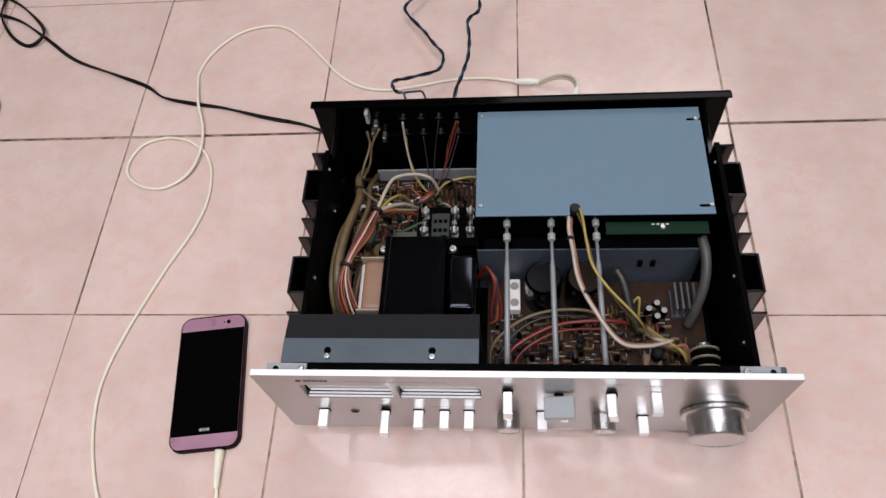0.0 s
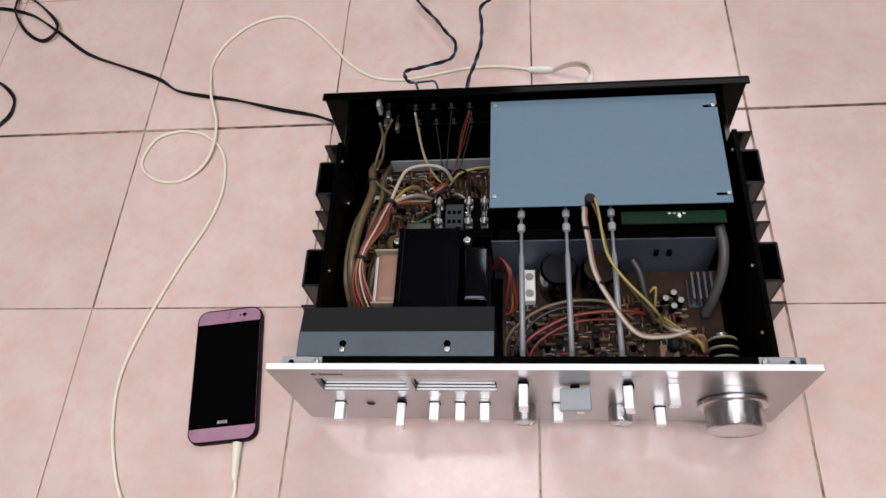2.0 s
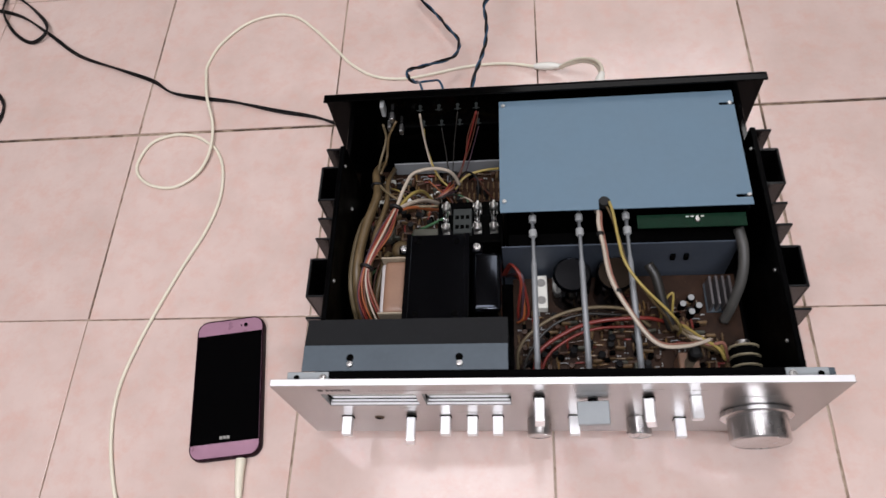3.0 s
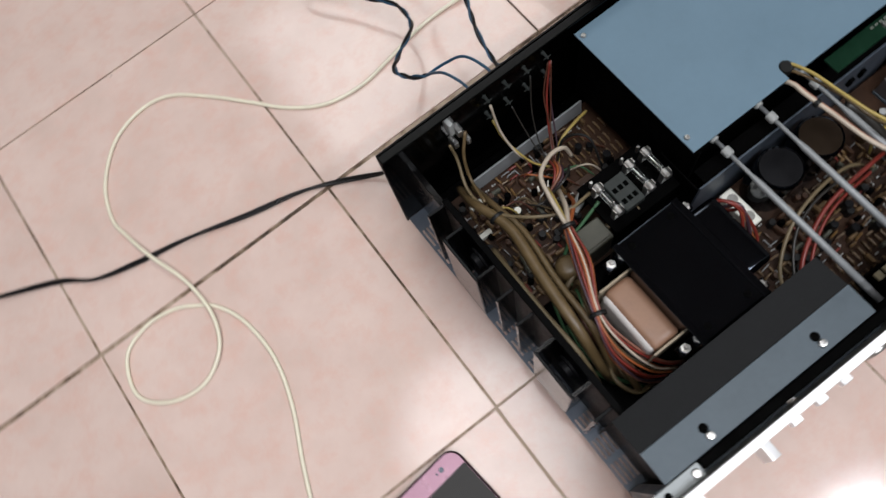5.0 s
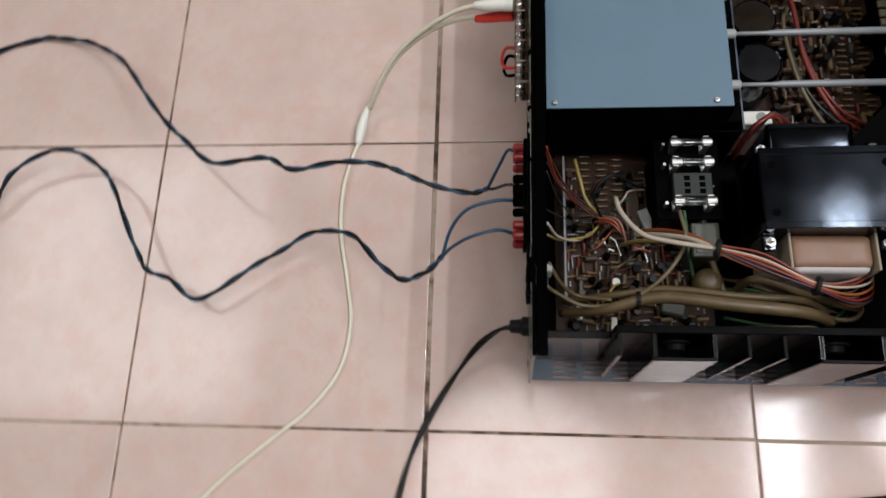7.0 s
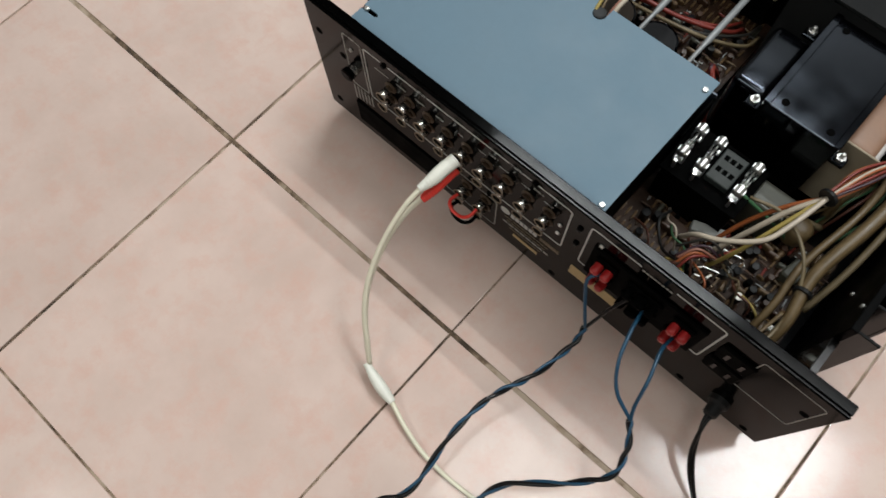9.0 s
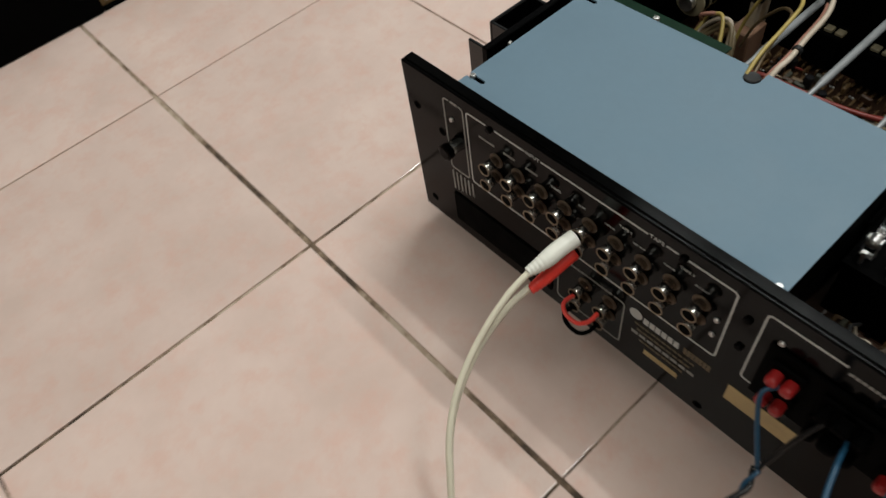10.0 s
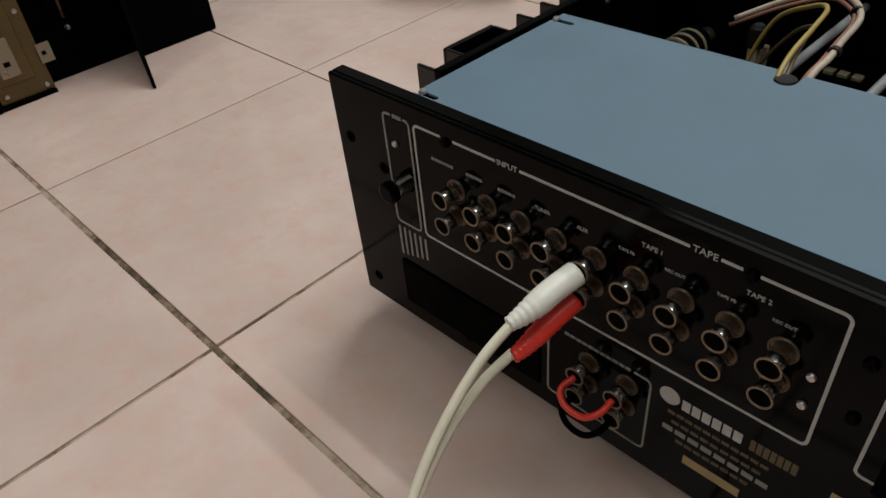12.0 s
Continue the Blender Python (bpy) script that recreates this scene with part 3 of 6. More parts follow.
def rear_panel():
    bm = bmesh.new()
    add_box(bm, 0.287, 0.7035, 0.1685, YR, 0.0185, 0.1495, bevel=0.0008)
    add_box(bm, 0.287, 0.7035, 0.1615, 0.1684, 0.1473, 0.1495, bevel=0.0006)
    p = part("rear_panel", bm, "rear_black", amp, "black steel rear panel with printed legends")
    REAR = Matrix(((-1, 0, 0, 0), (0, 0, 1, 0), (0, 1, 0, 0), (0, 0, 0, 1)))

    def stroke(points, w, mat):
        """A printed line of even width along the points (x, z), with mitred joints."""
        q = [Vector(v) for v in points]
        bm, rows = bmesh.new(), []
        for i, v in enumerate(q):
            d0 = (v - q[i - 1]).normalized() if i else (q[1] - v).normalized()
            d1 = (q[i + 1] - v).normalized() if i + 1 < len(q) else d0
            n = Vector((-(d0 + d1).y, (d0 + d1).x)).normalized()
            k = w / 2 / max(0.5, n.dot(Vector((-d0.y, d0.x))))
            rows.append([bm.verts.new((c.x, y, c.y)) for y in (YR, YR + 0.0003) for c in (v + n * k, v - n * k)])
        for a, b in zip(rows, rows[1:]):
            for i, k in ((2, 3), (0, 2), (3, 1)):
                bm.faces.new((a[i], a[k], b[k], b[i]))
        bm.faces.new(rows[0])
        bm.faces.new(rows[-1])
        part("printed_line", bm, mat, p)

    def outline(x0, x1, z0, z1, w=0.0011, gap=None, mat="white_print"):
        """A printed frame with rounded corners, open along its top where words and screws stand."""
        c = 0.0024

        def corner(cx, cz, a0):
            return [(cx + c * math.cos(radians(a0 + 18 * i)), cz + c * math.sin(radians(a0 + 18 * i))) for i in range(6)]

        round_ = corner(x0 + c, z1 - c, 90) + corner(x0 + c, z0 + c, 180) + corner(x1 - c, z0 + c, 270) + corner(x1 - c, z1 - c, 0)
        if not gap:
            stroke(round_ + [round_[0]], w, mat)
            return
        stroke([(gap[0][0], z1)] + round_ + [(gap[-1][1], z1)], w, mat)
        for g, h in zip(gap, gap[1:]):
            stroke([(g[1], z1), (h[0], z1)], w, mat)

    outline(0.471, 0.6475, 0.083, 0.141, gap=[(0.4975, 0.5030), (0.5100, 0.5205), (0.5900, 0.6020), (0.6245, 0.6315)])
    outline(0.6505, 0.667, 0.083, 0.141, gap=[(0.654, 0.662)], mat="grey_print")
    outline(0.5265, 0.5755, 0.030, 0.0715, mat="grey_print", w=0.0009, gap=[(0.534, 0.5695)])
    outline(0.3600, 0.4560, 0.083, 0.141, gap=[(0.395, 0.42)], mat="white_print")
    outline(0.2950, 0.3350, 0.085, 0.140, mat="grey_print", w=0.0007)

    def word(w, x, z, size, mat="white_print"):
        lettering("legend", w, size, at(x, YR + 0.0003, z, REAR), mat, p)

    def bars(x, z, w, h, n=1, mat="grey_print"):
        step = w / n
        proto = None
        for i in range(n):
            a = x - w / 2 + (i + 0.4) * step
            if proto is None:
                proto = part("legend_bar", box(-step * 0.4, step * 0.4, 0, 0.0003, -h / 2, h / 2), mat, p)
                proto.matrix_basis = at(a, YR, z)
            else:
                shared("legend_bar", proto, at(a, YR, z), p)

    word("INPUT", 0.5960, 0.141, 0.0036)
    word("TAPE", 0.5152, 0.141, 0.0038)
    word("TAPE 1", 0.533, 0.1335, 0.0027)
    word("TAPE 2", 0.4965, 0.1335, 0.0027)
    for x, w in ((0.5425, "TAPE PB"), (0.524, "REC OUT"), (0.506, "TAPE PB"), (0.4875, "REC OUT")):
        word(w, x, 0.1278, 0.0018)
    word("TUNER", 0.579, 0.1282, 0.0023)
    word("AUX", 0.561, 0.1282, 0.0024)
    bars(0.632, 0.1285, 0.013, 0.0013, 6)
    bars(0.614, 0.1285, 0.009, 0.0013, 5)
    bars(0.597, 0.1285, 0.009, 0.0013, 5)
    bars(0.658, 0.141, 0.006, 0.0018, 3)
    bars(0.5517, 0.0715, 0.032, 0.0014, 11)
    # maker's mark as plain shapes, type plate lines and the paper strip
    part("round_mark", lathe([(0.0042, 0), (0.0042, 0.0003)], at(0.5185, YR, 0.0702, TO_REAR), 20), "white_print", p)
    bars(0.5020, 0.0692, 0.024, 0.0052, 6, "white_print")
    bars(0.4790, 0.0692, 0.017, 0.0055, 7, "gold_print")
    for i, (w, n) in enumerate(((0.040, 11), (0.036, 9), (0.043, 8), (0.030, 8))):
        bars(0.499, 0.0620 - 0.0048 * i, w, 0.0016 if i != 2 else 0.0024, n, "gold_print" if i != 2 else "grey_print")
    part("paper_strip", box(0.4860, 0.5090, YR, YR + 0.0004, 0.0375, 0.0420), "yellow_label", p)
    part("paper_label", box(0.4200, 0.4590, YR, YR + 0.0005, 0.0545, 0.0690), "yellow_label", p, "yellowed paper label")
    bars(0.408, 0.1375, 0.022, 0.0016, 8)
    # vent slots and the sunken black outlet strip below the inputs
    for i in range(6):
        part("vent_slot", box(0.6659 - 0.0036 * i, 0.6672 - 0.0036 * i, YR - 0.0002, YR + 0.0004, 0.062 + 0.001 * i, 0.0795), "grey_print", p)
    part("voltage_plate", box(0.580, 0.668, YR, YR + 0.0012, 0.030, 0.058, bevel=0.0004), "matte_black", p)
    for x, z in ((0.629, 0.139), (0.500, 0.140), (0.463, 0.128), (0.462, 0.105)):
        screw(p, x, YR, z, TO_REAR, 0.0022, "black_steel")
    for x, z in ((0.476, 0.113), (0.476, 0.100), (0.446, 0.128), (0.446, 0.098), (0.661, 0.127)):
        screw(p, x, YR, z, TO_REAR, 0.0016)
    for x, z in ((0.694, 0.119), (0.692, 0.033), (0.672, 0.110), (0.625, 0.030), (0.354, 0.028), (0.301, 0.028), (0.298, 0.116), (0.470, 0.027)):
        part("hole", lathe([(0.0030, 0), (0.0030, 0.0005), (0.0017, 0.0006), (0.0015, 0.0002)], at(x, YR - 0.0002, z, TO_REAR), 14), "matte_black", p)

    # sockets
    def jack(x, z):
        """A phono socket: copper flange, polished barrel, copper rim round a dark bore."""
        j = part("socket", lathe([(0.0033, 0.0009), (0.0033, 0.0092), (0.0031, 0.0096)], UP, 24), "gold_nickel", p, smooth=False)
        for f in j.data.polygons:
            f.use_smooth = abs(f.normal.z) < 0.5
        j.matrix_basis = at(x, YR, z, TO_REAR)
        part("flange", lathe([(0.0050, 0), (0.0050, 0.0006), (0.0047, 0.0009), (0.0043, 0.0009), (0.0042, 0.0003), (0.0033, 0.0002)], UP, 24), "jack_flange", j)
        part("rim", lathe([(0.0034, 0.0096), (0.0041, 0.0098), (0.0043, 0.0101), (0.0043, 0.0104), (0.0042, 0.0106), (0.0037, 0.0106), (0.0035, 0.0101)], UP, 24), "jack_insert", j)
        part("bore", lathe([(0.0036, 0.0098), (0.0036, 0.0102), (0.0008, 0.01025)], UP, 14), "matte_black", j)
        return j

    for i in range(9):
        for z in (0.1180, 0.1048):
            jack(0.6245 - 0.01735 * i, z)
    for x in (0.5545, 0.5365):
        for z in (0.0625, 0.0500):
            jack(x, z)
    cable("jumper", [(0.5545, YR + 0.010, 0.0620), (0.5560, 0.188, 0.0600), (0.5515, 0.1915, 0.0570), (0.5430, 0.1915, 0.0565), (0.5375, 0.188, 0.0600), (0.5365, YR + 0.010, 0.0620)],
          0.0014, "red_plastic", p, "red plastic jumper link")
    cable("jumper", [(0.5545, YR + 0.010, 0.0497), (0.5560, 0.187, 0.0475), (0.5510, 0.190, 0.0440), (0.5430, 0.190, 0.0435), (0.5375, 0.187, 0.0475), (0.5365, YR + 0.010, 0.0497)],
          0.0014, "matte_black", p, "black plastic jumper link")
    # ground post
    part("ground_post", lathe([(0.0045, 0), (0.0045, 0.003), (0.002, 0.0033), (0.002, 0.0040), (0.0052, 0.0043), (0.0056, 0.0082), (0.004, 0.0090)], at(0.662, YR, 0.104, TO_REAR), 18), "black_steel", p, "black ground screw post")
    part("collar", lathe([(0.0042, 0), (0.0042, 0.0042), (0.003, 0.0046)], at(0.6605, YR + 0.0001, 0.1052, TO_REAR), 14), "gold_nickel", p)
    # speaker terminals: two pairs
    for xc, mat in ((0.4370, "red_dark"), (0.4130, "matte_black"), (0.4030, "matte_black"), (0.3790, "red_dark")):
        for z in (0.112, 0.092):
            clip = part("speaker_clip", box(xc - 0.0085, xc + 0.0085, YR + 0.0021, YR + 0.0045, z - 0.0070, z + 0.0070, bevel=0.0010), "matte_black", p,
                        "red spring speaker terminal" if mat == "red_dark" else "black spring speaker terminal")
            for s in (-1, 1):
                part("lobe", lathe([(0.0032, 0), (0.0033, 0.0052), (0.0028, 0.0066), (0.0016, 0.0073)], at(xc + s * 0.0037, YR + 0.0046, z, TO_REAR), 16), mat, clip, smooth=False)
    part("terminal_plate", box(0.366, 0.450, YR, YR + 0.002, 0.080, 0.125, bevel=0.0006), "matte_black", p)
    # mains outlets and cord grommet
    for k in range(2):
        z = 0.118 - 0.024 * k
        part("outlet", box(0.333, 0.356, YR, YR + 0.0025, z - 0.010, z + 0.010, bevel=0.001), "matte_black", p, "black mains outlet")
        for dx in (-0.005, 0.005):
            part("outlet_slot", box(0.3445 + dx - 0.0012, 0.3445 + dx + 0.0012, YR + 0.0026, YR + 0.0030, z - 0.0045, z + 0.0045), "gloss_black", p)
    part("cord_grommet", lathe([(0.0075, 0), (0.0075, 0.004), (0.0055, 0.006), (0.005, 0.013), (0.004, 0.014)], at(0.326, YR, 0.044, TO_REAR), 16), "rubber", p)
    # solder lugs inside
    for i in range(4):
        for k in range(2):
            x, z = 0.3795 + 0.0185 * i, 0.1275 - 0.0245 * k
            bm = lathe([(0.0020, 0), (0.0014, 0.001), (0.0010, 0.0060), (0.0006, 0.0068)], at(x, 0.1684, z, TO_FRONT), 8)
            add_box(bm, x - 0.0034, x + 0.0034, 0.1628, 0.1634, z - 0.0005, z + 0.0005)
            part("solder_lug", bm, "label_grey", p)
    part("plug_housing", box(0.3415, 0.3455, 0.158, 0.168, 0.126, 0.142, bevel=0.0008), "nylon", p, "white plastic connector")
    for x, z in ((0.350, 0.118), (0.345, 0.105), (0.356, 0.098)):
        part("tab", box(x - 0.002, x + 0.002, 0.159, 0.1684, z - 0.004, z + 0.004, bevel=0.0005), "steel", p)


def cover_plate():
    bm = bmesh.new()
    x0, x1, y0, y1, z0, z1 = 0.4575, 0.6730, 0.0365, 0.1600, 0.1368, 0.1380
    # plate with a round notch in its front edge and two slots at its right side
    nx, nr = 0.5485, 0.0050
    out = [(x0, y0)] + [(nx - nr, y0)]
    out += [(nx - nr * math.cos(a), y0 + 0.0080 + nr * math.sin(a)) for a in [math.pi * i / 10 for i in range(11)]]
    out += [(nx + nr, y0)]
    for ys in (0.0455, 0.1450):
        out += [(x1, ys - 0.0016), (x1 - 0.0125, ys - 0.0016), (x1 - 0.0138, ys), (x1 - 0.0125, ys + 0.0016), (x1, ys + 0.0016)]
    out += [(x0, y1)]
    # the right corners belong before and after the slots
    i = out.index((x1, 0.0455 - 0.0016))
    out.insert(i, (x1, y0))
    out.insert(len(out) - 1, (x1, y1))
    f = bm.faces.new([bm.verts.new((x, y, z1)) for x, y in out])
    r = bmesh.ops.extrude_face_region(bm, geom=[f])
    bmesh.ops.translate(bm, vec=(0, 0, z0 - z1), verts=[g for g in r["geom"] if isinstance(g, bmesh.types.BMVert)])
    p = part("cover_plate", bm, "zinc", amp, "blue-grey zinc shield plate")
    for x, y in ((0.4615, 0.1545), (0.4615, 0.0475), (0.6705, 0.0455), (0.6690, 0.1450)):
        screw(p, x, y, z1, UP, 0.0021)
    # the shield box under it
    sb = part("shield_box", box(0.462, 0.668, 0.0335, 0.156, 0.060, 0.0615), "matte_black", amp, "black shield box")
    for b in ((0.460, 0.462, 0.0335, 0.156), (0.668, 0.670, 0.0335, 0.156), (0.4621, 0.6679, 0.0520, 0.0537)):
        part("side", box(*b, 0.0616, 0.1367), "matte_black", sb)
    # its flange with the tone board
    g = part("green_board", box(0.576, 0.667, 0.0205, 0.0333, 0.1290, 0.1304), "green_board", amp, "green circuit board edge")
    screw(g, 0.6265, 0.0270, 0.1304, UP, 0.0024)
    for i in range(4):
        part("pad", box(0.617 + 0.0042 * i, 0.6195 + 0.0042 * i, 0.0300, 0.0312, 0.1304, 0.1307), "steel", g)
    part("tray", box(0.464, 0.668, 0.0215, 0.0333, 0.101, 0.1025), "matte_black", amp)
    # partition of bluish steel
    bm = box(0.4575, 0.668, 0.0195, 0.0208, 0.0245, 0.1035)
    w = part("partition", bm, "zinc_dark", amp, "blue-grey steel partition")
    for x in (0.613, 0.625):
        part("clip", box(x - 0.002, x + 0.002, 0.0165, 0.0195, 0.075, 0.083), "matte_black", w)
    part("partition", box(0.4570, 0.4583, 0.0209, 0.060, 0.0245, 0.1000), "matte_black", amp)
    # knob shafts
    for x in (0.4860, 0.5275, 0.5690):
        bm = bmesh.new()
        turned(bm, [(0.0016, -0.0265), (0.0016, 0.022), (0.0025, 0.030), (0.0025, 0.1355)], at(x, 0.0250, 0.1150, TO_FRONT), 12)
        rod = part("shaft", bm, "shaft_grey", amp, "long aluminium control shaft", smooth=True)
        for y, r in ((0.0300, 0.0036), (0.0450, 0.0034)):
            part("coupling", lathe([(r, 0), (r, 0.0055), (r * 0.8, 0.0065)], at(x, y, 0.1150, TO_FRONT), 14), "nylon", rod, "milky nylon coupling")


def front_panel():
    # aluminium plate with two meter windows
    wins = ((0.3115, 0.3880), (0.3935, 0.4640))
    wz0, wz1 = 0.1010, 0.1340
    z0, z1 = 0.0140, 0.1565
    xs = [AX0, wins[0][0], wins[0][1], wins[1][0], wins[1][1], AX1]
    zs = [z0, wz0, wz1, z1]
    bm = pierced_plate(xs, zs, lambda i, k: k == 1 and i in (1, 3), YF, -0.1200, lambda u, v, w: (u, w, v))
    p = part("front_panel", bm, "alu_face", amp, "brushed aluminium front panel")
    # near-white strip: the blown-out sheen of the edge is put into its colour
    part("top_edge", box(AX0 + 0.0004, AX1 - 0.0004, YF + 0.0002, -0.1202, z1, z1 + 0.0006, bevel=0.0002), "alu_bright", p)
    for (a, b) in wins:
        win = part("meter", box(a + 0.0005, b - 0.0005, -0.1180, -0.1160, wz0 - 0.003, wz1 + 0.003), "meter_face", p, "pale level meter behind its window")
        part("well", box(a + 0.0004, b - 0.0004, -0.1215, -0.1181, wz0 + 0.0003, wz0 + 0.0012), "label_grey", win)
        for k in range(3):
            part("slat", box(a + 0.0004 + 0.0012 * k, b - 0.0004 - 0.0008 * k, -0.1247 + 0.0022 * k, -0.1231 + 0.0022 * k, wz0 + 0.0003 + 0.0021 * k, wz0 + 0.0014 + 0.0021 * k, bevel=0.0003), "alu_bright", win)
        part("hood", box(a + 0.0005, b - 0.0005, -0.1215, -0.1181, wz1 - 0.0008, wz1 + 0.003), "bracket_grey", p)
    # black sub panel, added black ends masking the panel's lit back, and screw tabs
    part("sub_panel", box(0.3215, 0.6675, -0.1170, -0.1110, 0.0245, 0.1490, bevel=0.0005), "matte_black", amp, "black inner front panel")
    for a, b in ((0.2995, 0.3213), (0.6677, 0.6935)):
        part("sub_panel", box(a, b, -0.1168, -0.1122, 0.0245, 0.1450), "matte_black", amp)
    for a, b in ((0.2865, 0.3205), (0.6680, 0.6985)):
        t = part("tab", box(a, b, -0.1199, -0.1110, 0.1455, 0.1475, bevel=0.0004), "satin_grey", amp, "aluminium mounting tab")
        screw(t, (b if a < 0.5 else a) - (0.0045 if a < 0.5 else -0.0045), -0.1160, 0.1475, UP, 0.0030)
        c = (a if a < 0.5 else b) + (0.008 if a < 0.5 else -0.006)
        part("hole", lathe([(0.0024, 0), (0.0024, 0.0003)], at(c, -0.1160, 0.1475), 14), "matte_black", t)
        # side return of the front frame
        x0, x1 = (0.2892, 0.2990) if a < 0.5 else mirror_x(0.2892, 0.2990)
        part("end_plate", box(x0, x1, -0.1199, -0.1105, 0.0245, 0.1453, bevel=0.0005), "bracket_grey", amp)

    def engrave(x, z, w, h, n, mat="dark_print"):
        step = w / n
        proto = None
        for i in range(n):
            a = x - w / 2 + (i + 0.375) * step
            if proto is None:
                proto = part("legend_bar", box(-step * 0.375, step * 0.375, -0.0002, 0, -h / 2, h / 2), mat, p)
                proto.matrix_basis = at(a, YF, z)
            else:
                shared("legend_bar", proto, at(a, YF, z), p)

    part("round_mark", lathe([(0.0026, 0), (0.0026, 0.0002)], at(0.3140, YF, 0.1445, TO_FRONT), 18), "dark_print", p)
    engrave(0.3290, 0.1445, 0.021, 0.0042, 6)
    engrave(0.395, 0.1430, 0.085, 0.0010, 26, "grey_print")
    for x, z, w in ((0.428, 0.0795, 0.02), (0.451, 0.0795, 0.012), (0.485, 0.142, 0.016), (0.528, 0.139, 0.02), (0.572, 0.142, 0.016), (0.604, 0.139, 0.018), (0.655, 0.122, 0.03), (0.375, 0.094, 0.01)):
        engrave(x, z, w, 0.0010, max(4, int(w * 450)), "grey_print")
    # phone socket
    part("phone_socket", lathe([(0.0042, 0), (0.0042, 0.0008), (0.0034, 0.0011), (0.0031, 0.0004)], at(0.3465, YF, 0.0640, TO_FRONT), 20), "jack_flange", p)
    part("socket_bore", lathe([(0.0030, 0), (0.0030, 0.0009)], at(0.3465, YF - 0.0001, 0.0640, TO_FRONT), 16), "matte_black", p)

    # push buttons
    for x, z in ((0.3188, 0.0655), (0.4058, 0.0655), (0.4292, 0.0650), (0.4512, 0.0655), (0.6048, 0.0575), (0.5160, 0.0660)):
        b = part("push_button", box(x - 0.0043, x + 0.0043, YF - 0.0165, YF, z - 0.0040, z + 0.0040, bevel=0.0005), "button", p, "satin aluminium push button")
        part("collar", box(x - 0.0050, x + 0.0050, YF - 0.0008, YF, z - 0.0047, z + 0.0047), "matte_black", b)
    part("push_button", box(0.6018, 0.6103, YF - 0.0180, YF, 0.1180, 0.1260, bevel=0.0005), "button", p, "satin aluminium push button")
    part("push_button", box(0.5330, 0.5395, YF - 0.0060, YF, 0.0560, 0.0625, bevel=0.0005), "button", p, "satin aluminium push button")

    # lever knobs: a flat grip on a black disc that draws the shadow line
    def lever(x, z, r, lean, length):
        k = part("lever_knob", lathe([(0.0046, 0), (0.0046, 0.0029)], UP, 20), "matte_black", p, "aluminium lever knob")
        k.matrix_basis = at(x, YF, z, TO_FRONT @ Matrix.Rotation(radians(lean), 4, "Z"))
        part("grip", box(-0.0038, 0.0038, -r * 0.95, r * 0.95, 0.0030, length, bevel=0.0009, seg=2), "button", k)
        return k

    lever(0.3756, 0.0675, 0.0090, -8, 0.0232)
    lever(0.4862, 0.1235, 0.0095, 0, 0.0215)
    lever(0.5712, 0.1210, 0.0095, 12, 0.0215)
    # round knobs under them
    for x, z in ((0.4865, 0.0570), (0.5705, 0.0585)):
        part("round_knob", lathe([(0.0100, 0), (0.0104, 0.0008), (0.0104, 0.0140), (0.0096, 0.0152), (0.0090, 0.0153), (0.0086, 0.0149)], at(x, YF, z, TO_FRONT), 36), "knob", p, "turned aluminium round knob")
    # square selector plate
    k = part("selector_knob", box(-0.0125, 0.0125, -0.0030, 0.0030, 0.0020, 0.0205, bevel=0.0006), "satin_grey", p, "square aluminium selector knob")
    k.matrix_basis = at(0.5285, YF, 0.1160, TO_FRONT @ Matrix.Rotation(radians(7), 4, "Z"))
    part("stem", lathe([(0.0040, 0), (0.0040, 0.0022)], UP, 24), "matte_black", k)
    # volume
    v = part("volume_knob", lathe([(0.0270, 0), (0.0285, 0.0008), (0.0285, 0.0040), (0.0262, 0.0050), (0.0238, 0.0052), (0.0238, 0.0235), (0.0228, 0.0248), (0.0215, 0.0250), (0.0210, 0.0246)], UP, 64), "knob", p, "large turned aluminium volume knob")
    v.matrix_basis = at(0.6632, YF, 0.0745, TO_FRONT)
    # meter housing bracket behind the panel
    bm = box(0.2975, 0.4630, -0.1103, -0.0885, 0.1455, 0.1470, bevel=0.0003)
    b = part("meter_bracket", bm, "bracket_grey", amp, "grey steel meter bracket")
    for x in (0.3368, 0.4248):
        screw(b, x, -0.1050, 0.1470, UP, 0.0028)
        part("slot", lathe([(0.0031, 0), (0.0031, 0.0002)], at(x - 0.0003, -0.0995, 0.1470), 14), "matte_black", b)
    bm = bmesh.new()
    vs = add_box(bm, 0.2975, 0.4630, -0.0883, -0.0645, 0.1440, 0.1460)
    for v_ in vs:
        if v_.co.y > -0.08:
            v_.co.z -= 0.0035
    part("felt_strip", bm, "felt", amp, "dark grey felt strip")
    part("housing_back", box(0.2985, 0.4625, -0.0665, -0.0650, 0.0300, 0.1385), "felt", amp)


chassis()
heat_sinks()
rear_panel()
cover_plate()
front_panel()


# ---------------------------------------------------------------- inside the amplifier
rng = random.Random(7)


